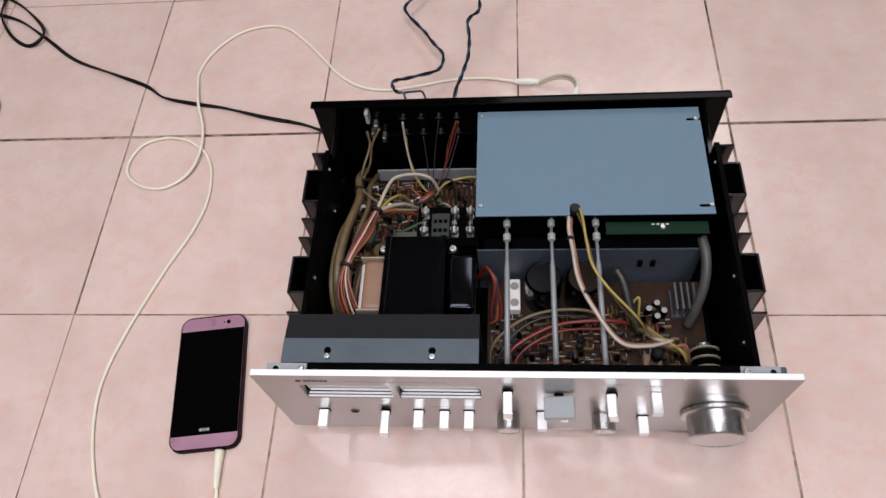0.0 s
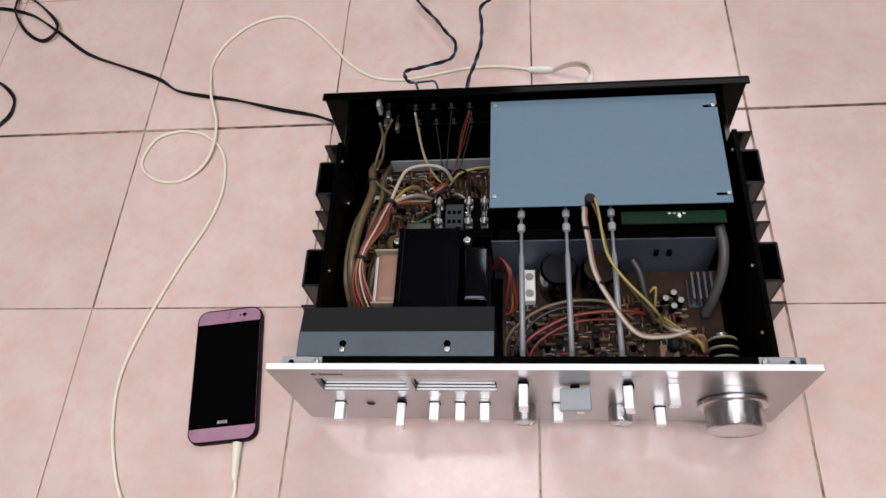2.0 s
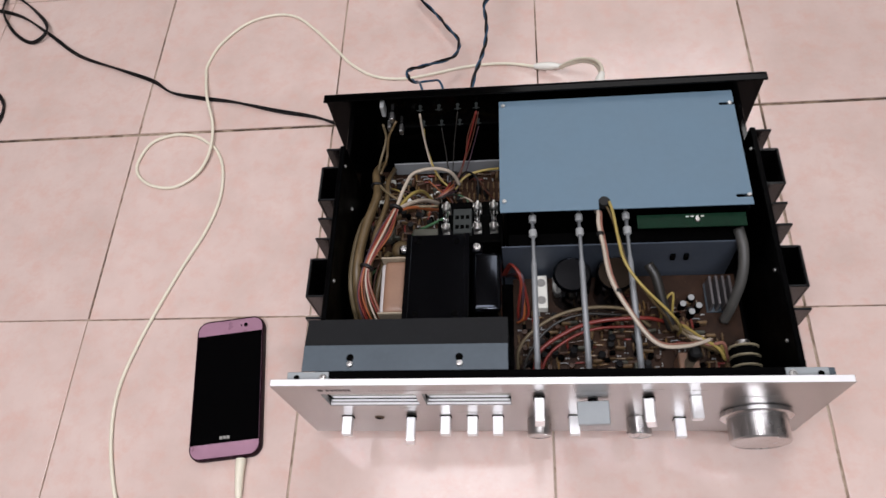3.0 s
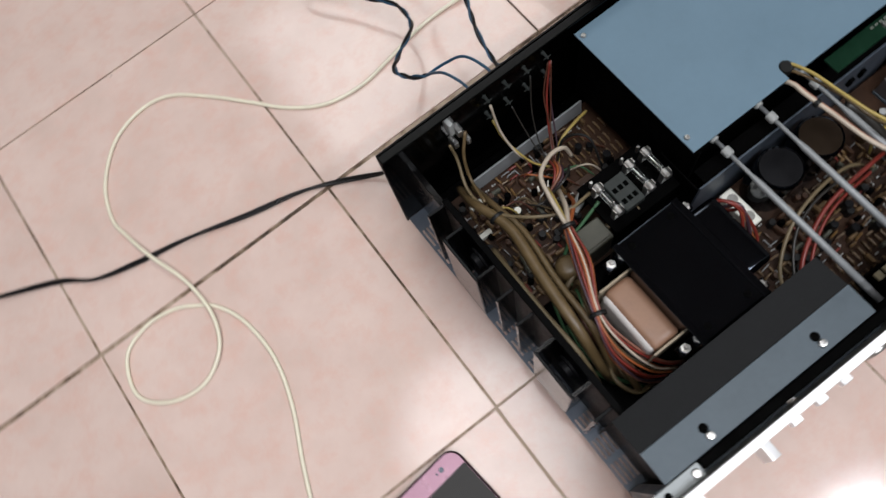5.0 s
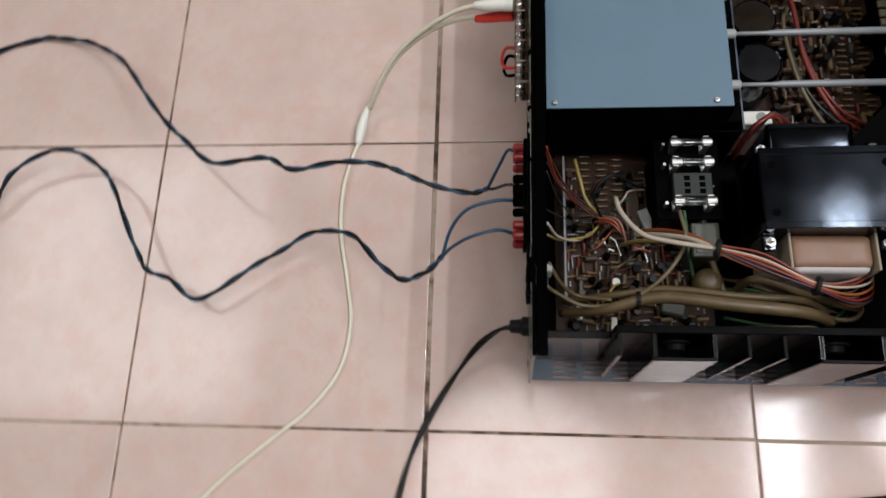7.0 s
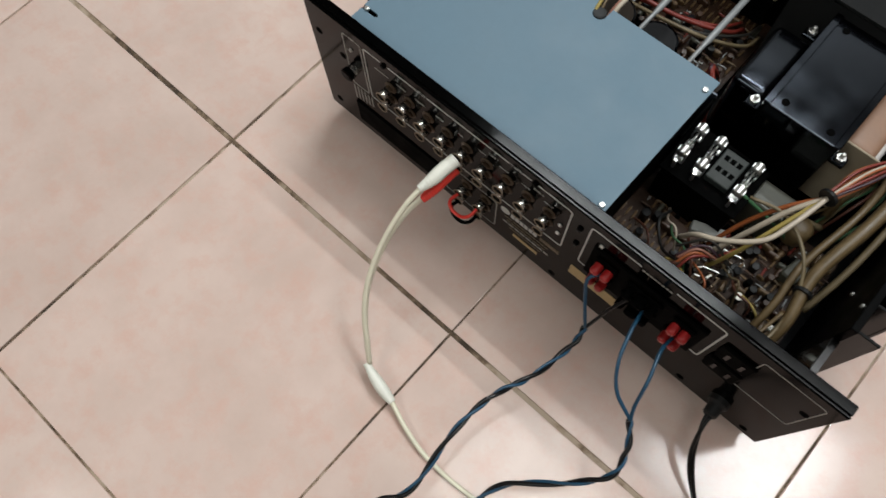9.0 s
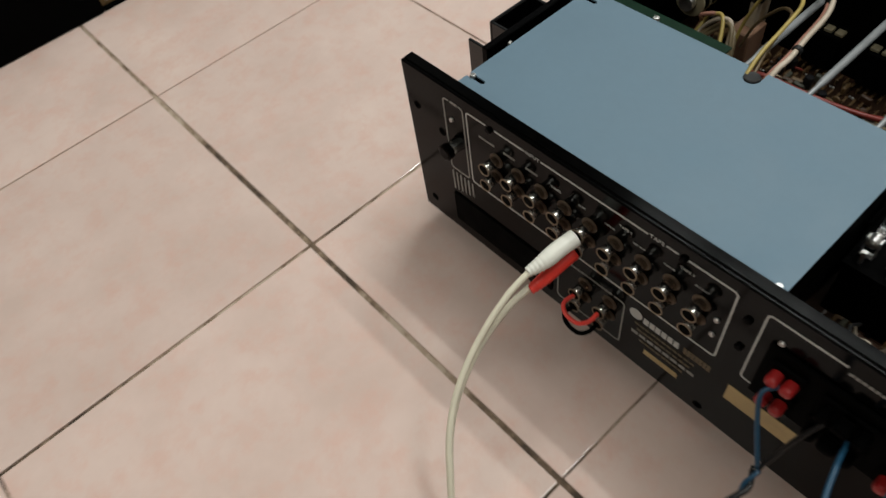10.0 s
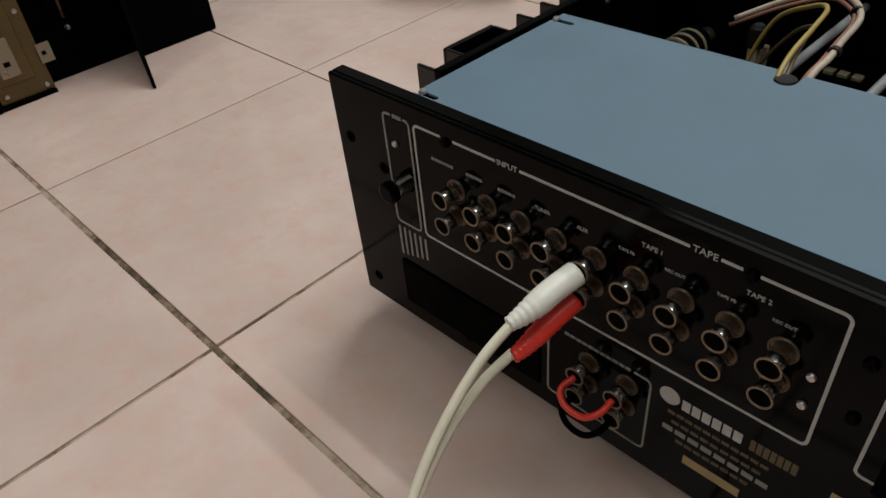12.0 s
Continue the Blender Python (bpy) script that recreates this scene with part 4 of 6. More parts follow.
def transformer():
    def leaning(bm):
        """Tilts the core's top to the rear so the tube's reflection suits the camera's view."""
        for v in bm.verts:
            if v.co.z > 0.1:
                v.co.z -= (v.co.y + 0.021) * 0.045
        return bm

    t = part("transformer", leaning(box(0.3745, 0.4298, -0.0640, 0.0215, 0.030, 0.1305, bevel=0.0012, seg=2)), "gloss_black", amp, "black lacquered mains transformer")
    # raised lips of the core, corner holes, side bell and the bare winding
    for a, b in ((0.4252, 0.4304), (0.3738, 0.3785)):
        part("core_lip", leaning(box(a, b, -0.0645, 0.0220, 0.1304, 0.1318, bevel=0.0005)), "gloss_black", t)
    for x, y in ((0.4185, 0.0140), (0.3850, 0.0140), (0.4185, -0.0560), (0.3850, -0.0560)):
        part("bolt_hole", lathe([(0.0026, 0), (0.0026, 0.0005), (0.0017, 0.0006)], at(x, y, 0.1303 - (y + 0.021) * 0.045), 14), "matte_black", t)
    bm = box(0.4300, 0.4570, -0.0480, 0.0100, 0.040, 0.1160, bevel=0.0060, seg=4)
    part("bell", bm, "gloss_black", t, "black winding cover", smooth=True)
    bm = box(0.3520, 0.3752, -0.0485, 0.0035, 0.050, 0.1165, bevel=0.007, seg=4)
    part("winding", bm, "brown_tape", t, "brown taped winding", smooth=True)
    part("paper_wrap", box(0.3494, 0.3600, -0.0470, 0.0020, 0.052, 0.1140, bevel=0.0045, seg=3), "white_paper", t, "white paper wrap", smooth=True)
    for y in (-0.0500, 0.0035):
        part("bobbin_flange", box(0.3495, 0.3752, y, y + 0.0016, 0.046, 0.1195, bevel=0.0005), "cream_card", t, "cream bobbin flange")
    for x, y in ((0.3695, 0.0150), (0.3690, -0.0580), (0.4355, 0.0150), (0.4360, -0.0570)):
        part("lug", box(x - 0.005, x + 0.005, y - 0.004, y + 0.004, 0.110, 0.1135, bevel=0.0006), "gloss_black", t)
        b = lathe([(0.0034, 0), (0.0034, 0.003), (0.0016, 0.0031), (0.0016, 0.0065), (0.0010, 0.007)], at(x, y, 0.1135), 6)
        part("bolt", b, "steel", t)
    return t


def populate(board, x0, x1, y0, y1, z, count, keep=()):
    """Small parts in loose rows on a board, clear of the rectangles in keep."""
    protos = {}
    kinds = [("resistor", "comp_tan"), ("resistor", "comp_brown"), ("resistor", "jack_insert"), ("electrolytic_capacitor", "rubber"), ("resistor", "comp_tan"), ("film_capacitor", "comp_brown"),
             ("electrolytic_capacitor", "matte_black"), ("film_capacitor", "comp_tan"), ("film_capacitor", "comp_grey"), ("transistor", "matte_black"),
             ("disc_capacitor", "comp_tan"), ("electrolytic_capacitor", "comp_brown"), ("resistor", "comp_gold"), ("solder_pad", "nylon"), ("solder_pad", "nylon"), ("wire_link", "shaft_grey"), ("resistor", "w_red")]
    placed, tries = [], 0
    while len(placed) < count and tries < count * 30:
        tries += 1
        i = rng.randrange(len(kinds))
        x, y = rng.uniform(x0, x1), rng.uniform(y0, y1)
        if any(a < x < b and c < y < d for a, b, c, d in keep):
            continue
        if any((x - px) ** 2 + (y - py) ** 2 < 0.0043 ** 2 for px, py in placed):
            continue
        placed.append((x, y))
        turn = Matrix.Rotation(rng.choice((0, math.pi / 2)) + rng.uniform(-0.12, 0.12), 4, "Z")
        name, mat = kinds[i]
        if i in protos:
            shared(name, protos[i], at(x, y, z, turn), board)
            continue
        if name == "resistor":
            bm = bmesh.new()
            turned(bm, [(0.0007, -0.0034), (0.0011, -0.0028), (0.0009, -0.0015), (0.0009, 0.0015), (0.0011, 0.0028), (0.0007, 0.0034)], at(0, 0, 0.0032, TO_RIGHT), 8)
            for s in (-1, 1):
                add_box(bm, s * 0.0046 - 0.0003, s * 0.0046 + 0.0003, -0.0003, 0.0003, 0, 0.0034)
                add_box(bm, min(s * 0.0034, s * 0.0046), max(s * 0.0034, s * 0.0046), -0.0003, 0.0003, 0.0029, 0.0035)
        elif name == "electrolytic_capacitor":
            r = 0.0026 if mat != "rubber" else 0.0031
            bm = lathe([(r, 0), (r, r * 2.5), (r * 0.9, r * 2.8), (r * 0.8, r * 2.75)], UP, 12)
        elif name == "solder_pad":
            bm = box(-0.0008, 0.0008, -0.0006, 0.0006, 0.0, 0.0012)
            add_box(bm, 0.0016, 0.0028, -0.0005, 0.0005, 0.0, 0.0010)
        elif name == "wire_link":
            bm = box(-0.0036, 0.0036, -0.0004, 0.0004, 0.0022, 0.0030)
            for s in (-1, 1):
                add_box(bm, s * 0.0036 - 0.0004, s * 0.0036 + 0.0004, -0.0004, 0.0004, 0, 0.0021)
        elif name == "film_capacitor":
            bm = box(-0.0045, 0.0045, -0.0016, 0.0016, 0.0005, 0.0075, bevel=0.0009)
        elif name == "disc_capacitor":
            bm = lathe([(0.0008, -0.0011), (0.0030, -0.0007), (0.0034, 0), (0.0030, 0.0007), (0.0008, 0.0011)], at(0, 0, 0.0050, TO_REAR), 12)
        else:
            bm = box(-0.0023, 0.0023, -0.0017, 0.0017, 0.002, 0.0072, bevel=0.0004)
            for s in (-1, 0, 1):
                add_box(bm, s * 0.0013 - 0.0002, s * 0.0013 + 0.0002, -0.0002, 0.0002, 0, 0.002)
        ob = part(name, bm, mat, board)
        ob.matrix_basis = at(x, y, z, turn)
        protos[i] = ob


def resistor_bank(board, x, y, count, step, z, along):
    """A row of equal resistors side by side; along 0 sets the row on x, 1 on y."""
    first = None
    for i in range(count):
        m = at(x + (0 if along else step * i), y + (step * i if along else 0), z, Matrix.Rotation((0 if along else math.pi / 2) + rng.uniform(-0.05, 0.05), 4, "Z"))
        if first is None:
            bm = bmesh.new()
            turned(bm, [(0.0007, -0.0034), (0.0011, -0.0028), (0.0009, -0.0015), (0.0009, 0.0015), (0.0011, 0.0028), (0.0007, 0.0034)], at(0, 0, 0.0026, TO_RIGHT), 8)
            for s in (-1, 1):
                add_box(bm, s * 0.0046 - 0.0003, s * 0.0046 + 0.0003, -0.0003, 0.0003, 0, 0.0028)
                add_box(bm, min(s * 0.0034, s * 0.0046), max(s * 0.0034, s * 0.0046), -0.0003, 0.0003, 0.0023, 0.0029)
            first = part("resistor", bm, "comp_tan", board)
            first.matrix_basis = m
        else:
            shared("resistor", first, m, board)


def capacitor_can(parent, x, y, z, r, h, mat, top="alu_plain"):
    c = part("electrolytic_capacitor", lathe([(r, 0), (r, h * 0.95), (r * 0.93, h), (r * 0.85, h * 0.985)], at(x, y, z), 18), mat, parent)
    part("can_top", lathe([(r * 0.84, 0), (r * 0.84, 0.0006), (r * 0.3, 0.0008)], at(x, y, z + h * 0.985), 16), top, c)


def boards():
    # rear-left amplifier board
    b = part("circuit_board", box(0.3180, 0.5000, 0.0340, 0.1500, 0.0400, 0.0416), "board", amp, "brown circuit board crowded with parts")
    populate(b, 0.321, 0.452, 0.040, 0.141, 0.0416, 280, [(0.396, 0.458, 0.034, 0.080), (0.350, 0.366, 0.10, 0.112), (0.412, 0.46, 0.094, 0.133)])
    for x, y, r, h in ((0.3590, 0.1060, 0.0036, 0.010), (0.3490, 0.1240, 0.0038, 0.011), (0.3700, 0.0900, 0.0032, 0.009), (0.432, 0.118, 0.003, 0.012), (0.440, 0.113, 0.003, 0.012), (0.445, 0.098, 0.0035, 0.012)):
        capacitor_can(b, x, y, 0.0416, r, h, "rubber", "white_plastic" if 0.355 < x < 0.36 else "cap_top")
    resistor_bank(b, 0.4200, 0.1010, 9, 0.0052, 0.0416, 0)
    resistor_bank(b, 0.4220, 0.1130, 8, 0.0052, 0.0416, 0)
    resistor_bank(b, 0.4140, 0.1260, 11, 0.0056, 0.0416, 0)
    for x, y in ((0.3400, 0.1330), (0.3300, 0.1080)):
        part("ceramic_resistor", box(x - 0.0090, x + 0.0030, y - 0.0022, y + 0.0022, 0.0420, 0.0480, bevel=0.0005), "white_plastic", b, "white ceramic resistor")
    # relay can, film blocks, yellowed coil
    part("coil", lathe([(0.0090, 0), (0.0100, 0.002), (0.0100, 0.014), (0.0070, 0.018), (0.003, 0.019)], at(0.3570, 0.0420, 0.0500), 20), "w_hose", b, "varnished golden coil", smooth=True)
    bm = box(-0.0125, 0.0125, -0.0040, 0.0040, 0.0, 0.0085, bevel=0.0006)
    r = part("ceramic_resistor", bm, "nylon", b, "pale ceramic resistor block")
    r.matrix_basis = at(0.4030, 0.0810, 0.0480, Matrix.Rotation(radians(20), 4, "Z"))
    g = part("film_capacitor", box(-0.0062, 0.0062, -0.0085, 0.0085, 0.0, 0.0140, bevel=0.0012), "comp_grey", b, "grey-green film capacitor block")
    g.matrix_basis = at(0.3400, 0.0660, 0.0416, Matrix.Rotation(radians(-12), 4, "Z"))
    for x, y, a in ((0.4050, 0.1110, 0.5), (0.3920, 0.1080, 0.9), (0.3900, 0.1140, 0.3), (0.3830, 0.1090, 1.2)):
        bm = box(-0.0022, 0.0022, -0.0006, 0.0006, 0.0120, 0.0132)
        add_box(bm, 0.0010, 0.0022, -0.0006, 0.0006, 0.0, 0.0119)
        pin = part("terminal_pin", bm, "white_plastic", b, "pale tinned terminal pin")
        pin.matrix_basis = at(x, y, 0.0416, Matrix.Rotation(a, 4, "Z"))
    part("relay", box(0.3700, 0.3960, 0.0360, 0.0560, 0.0416, 0.0800, bevel=0.001), "comp_grey", b, "grey-green relay")
    part("relay_top", box(0.3730, 0.3930, 0.0385, 0.0535, 0.0800, 0.0808), "comp_grey", b)
    part("ic_block", box(0.4020, 0.4320, 0.0860, 0.0960, 0.0416, 0.0500, bevel=0.0006), "comp_brown", b)
    for x, y, a in ((0.3850, 0.1040, 0.3), (0.3800, 0.0840, 0.2), (0.3960, 0.0900, -0.2)):
        bm = bmesh.new()
        add_box(bm, -0.006, 0.006, -0.0005, 0.0005, 0.012, 0.013)
        for s in (-1, 1):
            add_box(bm, s * 0.006 - 0.0005, s * 0.006 + 0.0005, -0.0005, 0.0005, 0, 0.0119)
        j = part("wire_link", bm, "steel", b)
        j.matrix_basis = at(x, y, 0.0416, Matrix.Rotation(a, 4, "Z"))
    # leaning aluminium angle along the rear
    bm = box(0.3440, 0.4560, -0.0085, 0.0085, 0, 0.0016, bevel=0.0003)
    s = part("angle_strip", bm, "shaft_grey", amp, "dull blue-grey aluminium angle strip")
    s.matrix_basis = at(0, 0.1440, 0.0560, Matrix.Rotation(radians(84), 4, "X"))
    # fuse board
    f = part("fuse_board", box(0.3960, 0.4570, 0.0350, 0.0800, 0.0850, 0.0866), "matte_black", amp, "dark fuse board")
    for x in (0.4048, 0.4345, 0.4500):
        fuse = part("fuse", lathe([(0.0026, 0), (0.0026, 0.016)], at(x, 0.0650, 0.0985, TO_FRONT), 14), "glass", f, "glass tube fuse in nickel clips", smooth=True)
        part("element", lathe([(0.0003, 0), (0.0003, 0.016)], at(x, 0.0650, 0.0985, TO_FRONT), 5), "steel", fuse)
        for y in (0.0710, 0.0490):
            part("cap", lathe([(0.0026, 0), (0.0032, 0.0005), (0.0032, 0.0068), (0.0026, 0.0074)], at(x, y, 0.0985, TO_FRONT), 14), "steel", fuse)
            bm = bmesh.new()
            for s in (-1, 1):
                add_box(bm, min(x + s * 0.0032, x + s * 0.0038), max(x + s * 0.0032, x + s * 0.0038), y - 0.0050, y - 0.0010, 0.0866, 0.1010)
            add_box(bm, x - 0.0032, x + 0.0032, y - 0.0050, y - 0.0010, 0.0866, 0.0876)
            part("clip", bm, "steel", fuse)
        part("post", box(x - 0.001, x + 0.001, 0.0740, 0.0760, 0.0866, 0.0960), "steel", f)
    blk = part("fuse_label", box(0.4110, 0.4290, 0.0420, 0.0690, 0.0866, 0.0930, bevel=0.0006), "label_grey", f, "dull grey label block")
    for i in range(3):
        for k in range(2):
            part("label_bar", box(0.4130 + 0.0050 * i, 0.4165 + 0.0050 * i, 0.0470 + 0.0105 * k, 0.0510 + 0.0105 * k, 0.0930, 0.0933), "matte_black", blk)
    part("fuse_support", box(0.3975, 0.4555, 0.0360, 0.0380, 0.0417, 0.0850), "matte_black", amp)
    part("fuse_support", box(0.3975, 0.4555, 0.0770, 0.0785, 0.0417, 0.0850), "matte_black", amp)

    # supply board at the front right
    b = part("circuit_board", box(0.4660, 0.6750, -0.1080, 0.0170, 0.0400, 0.0416), "board", amp, "brown circuit board with rows of small parts")
    populate(b, 0.470, 0.655, -0.104, -0.014, 0.0416, 300, [(0.468, 0.605, -0.105, -0.093), (0.49, 0.585, -0.088, -0.076), (0.500, 0.580, -0.022, 0.02), (0.484, 0.502, -0.020, 0.016), (0.640, 0.68, -0.045, 0.02), (0.60, 0.63, -0.085, -0.06)])
    for k, (x, y, mat) in enumerate(((0.5205, -0.0010, "cap_top"), (0.5595, -0.0010, "cap_brown"))):
        c = part("filter_capacitor", lathe([(0.0178, 0), (0.0178, 0.0440), (0.0168, 0.0460), (0.0155, 0.0452)], at(x, y, 0.0416), 32), "gloss_black", amp, "large black filter capacitor")
        part("can_top", lathe([(0.0154, 0), (0.0154, 0.0006), (0.004, 0.0008)], at(x, y, 0.0416 + 0.0450), 28), mat, c)
    # white terminal block with two holes
    t = part("terminal_block", box(0.4870, 0.4985, -0.0190, 0.0150, 0.0416, 0.0530, bevel=0.0008), "white_plastic", amp, "white two-hole terminal block")
    for y in (-0.0110, 0.0070):
        part("bore", lathe([(0.0042, 0), (0.0042, 0.0003), (0.003, 0.0003), (0.003, 0.0001)], at(0.4928, y, 0.0530), 16), "grey_print", t)
    for x, y in ((0.622, -0.018), (0.630, -0.012), (0.636, -0.020), (0.629, -0.026), (0.555, -0.050), (0.545, -0.066), (0.560, -0.075), (0.535, -0.055), (0.520, -0.062), (0.585, -0.080)):
        capacitor_can(b, x, y, 0.0416, 0.0034, 0.013, "rubber" if x < 0.6 else "matte_black", "cap_top" if x < 0.6 else "nylon")
    resistor_bank(b, 0.4740, -0.0990, 24, 0.0053, 0.0416, 0)
    resistor_bank(b, 0.4950, -0.0820, 16, 0.0056, 0.0416, 0)
    # ribbed aluminium sink, film block, potentiometer stack
    s = part("small_heat_sink", box(0.6450, 0.6665, -0.0225, 0.0065, 0.0416, 0.0440), "bracket_grey", amp, "small ribbed aluminium heat sink")
    for i in range(4):
        part("rib", box(0.6460 + 0.0058 * i, 0.6480 + 0.0058 * i, -0.0220, 0.0060, 0.0440, 0.0620), "fin_dull", s)
    part("film_block", box(0.6090, 0.6260, -0.0930, -0.0700, 0.0416, 0.0680, bevel=0.001), "brown_tape", b)
    part("strap_block", box(0.6130, 0.6190, -0.0975, -0.0935, 0.0416, 0.0860, bevel=0.0006), "cream_card", b)
    part("plug_cap", lathe([(0.0050, 0), (0.0056, 0.004), (0.0050, 0.012), (0.003, 0.014)], at(0.6160, -0.0820, 0.0900), 16), "rubber", amp, "black rubber wire cap")
    part("cap_stem", box(0.6130, 0.6190, -0.0850, -0.0790, 0.0682, 0.0900), "cream_card", amp)
    pot = part("volume_control", lathe([(0.0060, 0), (0.0060, 0.050)], at(0.6620, -0.0640, 0.0760, TO_FRONT), 20), "steel", amp, "stacked cream and black volume control")
    for i in range(3):
        y = -0.0690 - 0.0088 * i
        part("wafer", lathe([(0.0118, 0), (0.0128, 0.0005), (0.0128, 0.0015), (0.0118, 0.0020)], at(0.6620, y, 0.0760, TO_FRONT), 24), "pot_cream", pot)
        part("wafer", lathe([(0.0120, 0), (0.0120, 0.0060)], at(0.6620, y - 0.0027, 0.0760, TO_FRONT), 24), "matte_black", pot)
    # selector switch bodies behind the front panel
    for x in (0.486, 0.526, 0.568):
        sw = part("switch_body", box(x - 0.011, x + 0.011, -0.1108, -0.0960, 0.0480, 0.0760, bevel=0.001), "matte_black", amp)
        for i in range(3):
            part("wafer", box(x - 0.0115 + 0.0082 * i, x - 0.0055 + 0.0082 * i, -0.1040, -0.0980, 0.0760, 0.0785, bevel=0.0004), "pot_cream", sw)


def wires():
    def wire(points, r, mat, label="", jitter=0.0, n=7):
        pts = [tuple(c + rng.uniform(-jitter, jitter) for c in p) for p in points]
        return cable("wire", pts, r, mat, amp, label, n=n, seg=6)

    # thick sleeved cables along the left side
    wire([(0.3330, 0.1480, 0.060), (0.3300, 0.1200, 0.085), (0.3360, 0.0850, 0.098), (0.3290, 0.0390, 0.108), (0.3250, -0.0040, 0.106), (0.3250, -0.0300, 0.080), (0.3300, -0.0440, 0.045)], lambda u: 0.0030 + 0.0017 * math.sin(math.pi * u), "w_hose", "grey-beige sleeved cable")
    wire([(0.3430, 0.1450, 0.055), (0.3420, 0.1100, 0.080), (0.3440, 0.0780, 0.090), (0.3370, 0.0330, 0.100), (0.3350, -0.0060, 0.098), (0.3330, -0.0300, 0.074), (0.3350, -0.0430, 0.044)], 0.0027, "w_hose", "grey-beige sleeved cable")
    wire([(0.3220, 0.0900, 0.060), (0.3180, 0.0600, 0.080), (0.3160, 0.0200, 0.092), (0.3170, -0.0150, 0.090), (0.3190, -0.0400, 0.055)], 0.0026, "w_beige")
    wire([(0.4225, 0.0400, 0.085), (0.3990, 0.0460, 0.075), (0.3700, 0.0400, 0.068), (0.3450, 0.0300, 0.060)], 0.0026, "w_beige")
    wire([(0.3480, 0.0250, 0.050), (0.3500, 0.0200, 0.095), (0.3400, -0.0200, 0.085), (0.3380, -0.0600, 0.060)], 0.0030, "w_hose")
    # thin grey loop from the rear switch to the fuse
    wire([(0.3970, 0.0680, 0.101), (0.3720, 0.0670, 0.106), (0.3480, 0.0830, 0.104), (0.3345, 0.1060, 0.092), (0.3330, 0.1330, 0.084), (0.3400, 0.1540, 0.095), (0.3395, 0.1600, 0.112)], 0.0014, "w_beige")
    wire([(0.3540, 0.1590, 0.118), (0.3440, 0.1500, 0.102), (0.3400, 0.1380, 0.085), (0.3360, 0.1150, 0.090)], 0.0014, "w_hose")
    # main harness: bound at two ties
    colours = ["w_orange", "w_pink", "w_red", "w_white", "w_orange", "w_red", "w_purple", "w_pink", "w_orange", "w_red", "w_pink", "w_beige", "w_orange", "w_red"]
    core = [(0.3990, 0.1090, 0.098), (0.3740, 0.0970, 0.115), (0.3670, 0.0800, 0.121), (0.3615, 0.0520, 0.126), (0.3525, 0.0250, 0.127), (0.3380, -0.0070, 0.124), (0.3370, -0.0320, 0.110), (0.3480, -0.0540, 0.088), (0.3640, -0.0640, 0.066)]
    spread = [0.9, 0.5, 0.35, 0.25, 0.75, 0.3, 1.1, 1.5, 1.7]
    for i, c in enumerate(colours):
        a = 2 * math.pi * i / len(colours)
        pts = []
        for (x, y, z), s in zip(core[3:], spread[3:]):
            k = 0.0072 * s
            pts.append((x + k * math.cos(a) + rng.uniform(-0.001, 0.001), y, z + 0.7 * k * math.sin(a)))
        wire(pts, 0.0009, c)
    # strands that fan out on the rear board
    wire([(0.4150, 0.1080, 0.075), (0.4080, 0.1100, 0.095), (0.3930, 0.1080, 0.106), (0.3750, 0.0970, 0.116), (0.3680, 0.0800, 0.121), (0.3615, 0.0520, 0.126)], 0.0018, "w_white", "cream wire arching over the board")
    wire([(0.3880, 0.1010, 0.050), (0.3800, 0.0950, 0.085), (0.3720, 0.0780, 0.108), (0.3630, 0.0540, 0.123)], 0.0017, "w_yellow")
    wire([(0.3930, 0.0960, 0.060), (0.3830, 0.0820, 0.090), (0.3730, 0.0660, 0.112), (0.3620, 0.0520, 0.124)], 0.0020, "w_white")
    wire([(0.3980, 0.0900, 0.055), (0.3880, 0.0740, 0.085), (0.3750, 0.0620, 0.110), (0.3600, 0.0500, 0.124)], 0.0017, "w_orange")
    wire([(0.3790, 0.1600, 0.126), (0.3800, 0.1510, 0.095), (0.3850, 0.1360, 0.072), (0.3960, 0.1230, 0.058)], 0.0011, "w_white", "cream wire to a solder lug")
    wire([(0.3795, 0.1600, 0.102), (0.3810, 0.1480, 0.085), (0.3900, 0.1280, 0.066), (0.4020, 0.1180, 0.055)], 0.0010, "w_yellow")
    wire([(0.4350, 0.1600, 0.126), (0.4260, 0.1520, 0.095), (0.4170, 0.1370, 0.068), (0.4080, 0.1180, 0.056)], 0.0009, "w_red", "red wire to a solder lug")
    wire([(0.4340, 0.1610, 0.124), (0.4240, 0.1530, 0.096), (0.4185, 0.1370, 0.071), (0.4060, 0.1150, 0.058), (0.3960, 0.1010, 0.060)], 0.0006, "w_brown")
    wire([(0.4370, 0.1610, 0.124), (0.4270, 0.1480, 0.090), (0.4150, 0.1330, 0.066), (0.4020, 0.1120, 0.060), (0.3900, 0.0960, 0.064)], 0.0006, "w_brown")
    wire([(0.4355, 0.1600, 0.102), (0.4290, 0.1500, 0.083), (0.4200, 0.1320, 0.064), (0.4100, 0.1150, 0.055)], 0.0007, "w_purple")
    wire([(0.4165, 0.1600, 0.126), (0.4100, 0.1500, 0.090), (0.4060, 0.1350, 0.062), (0.4040, 0.1200, 0.055)], 0.0006, "w_dark")
    wire([(0.3980, 0.1600, 0.102), (0.4000, 0.1470, 0.080), (0.4020, 0.1320, 0.062), (0.4060, 0.1150, 0.052)], 0.0006, "w_dark")
    wire([(0.4540, 0.1350, 0.062), (0.4380, 0.1320, 0.064), (0.4200, 0.1270, 0.062), (0.4080, 0.1150, 0.056)], 0.0014, "w_yellow")
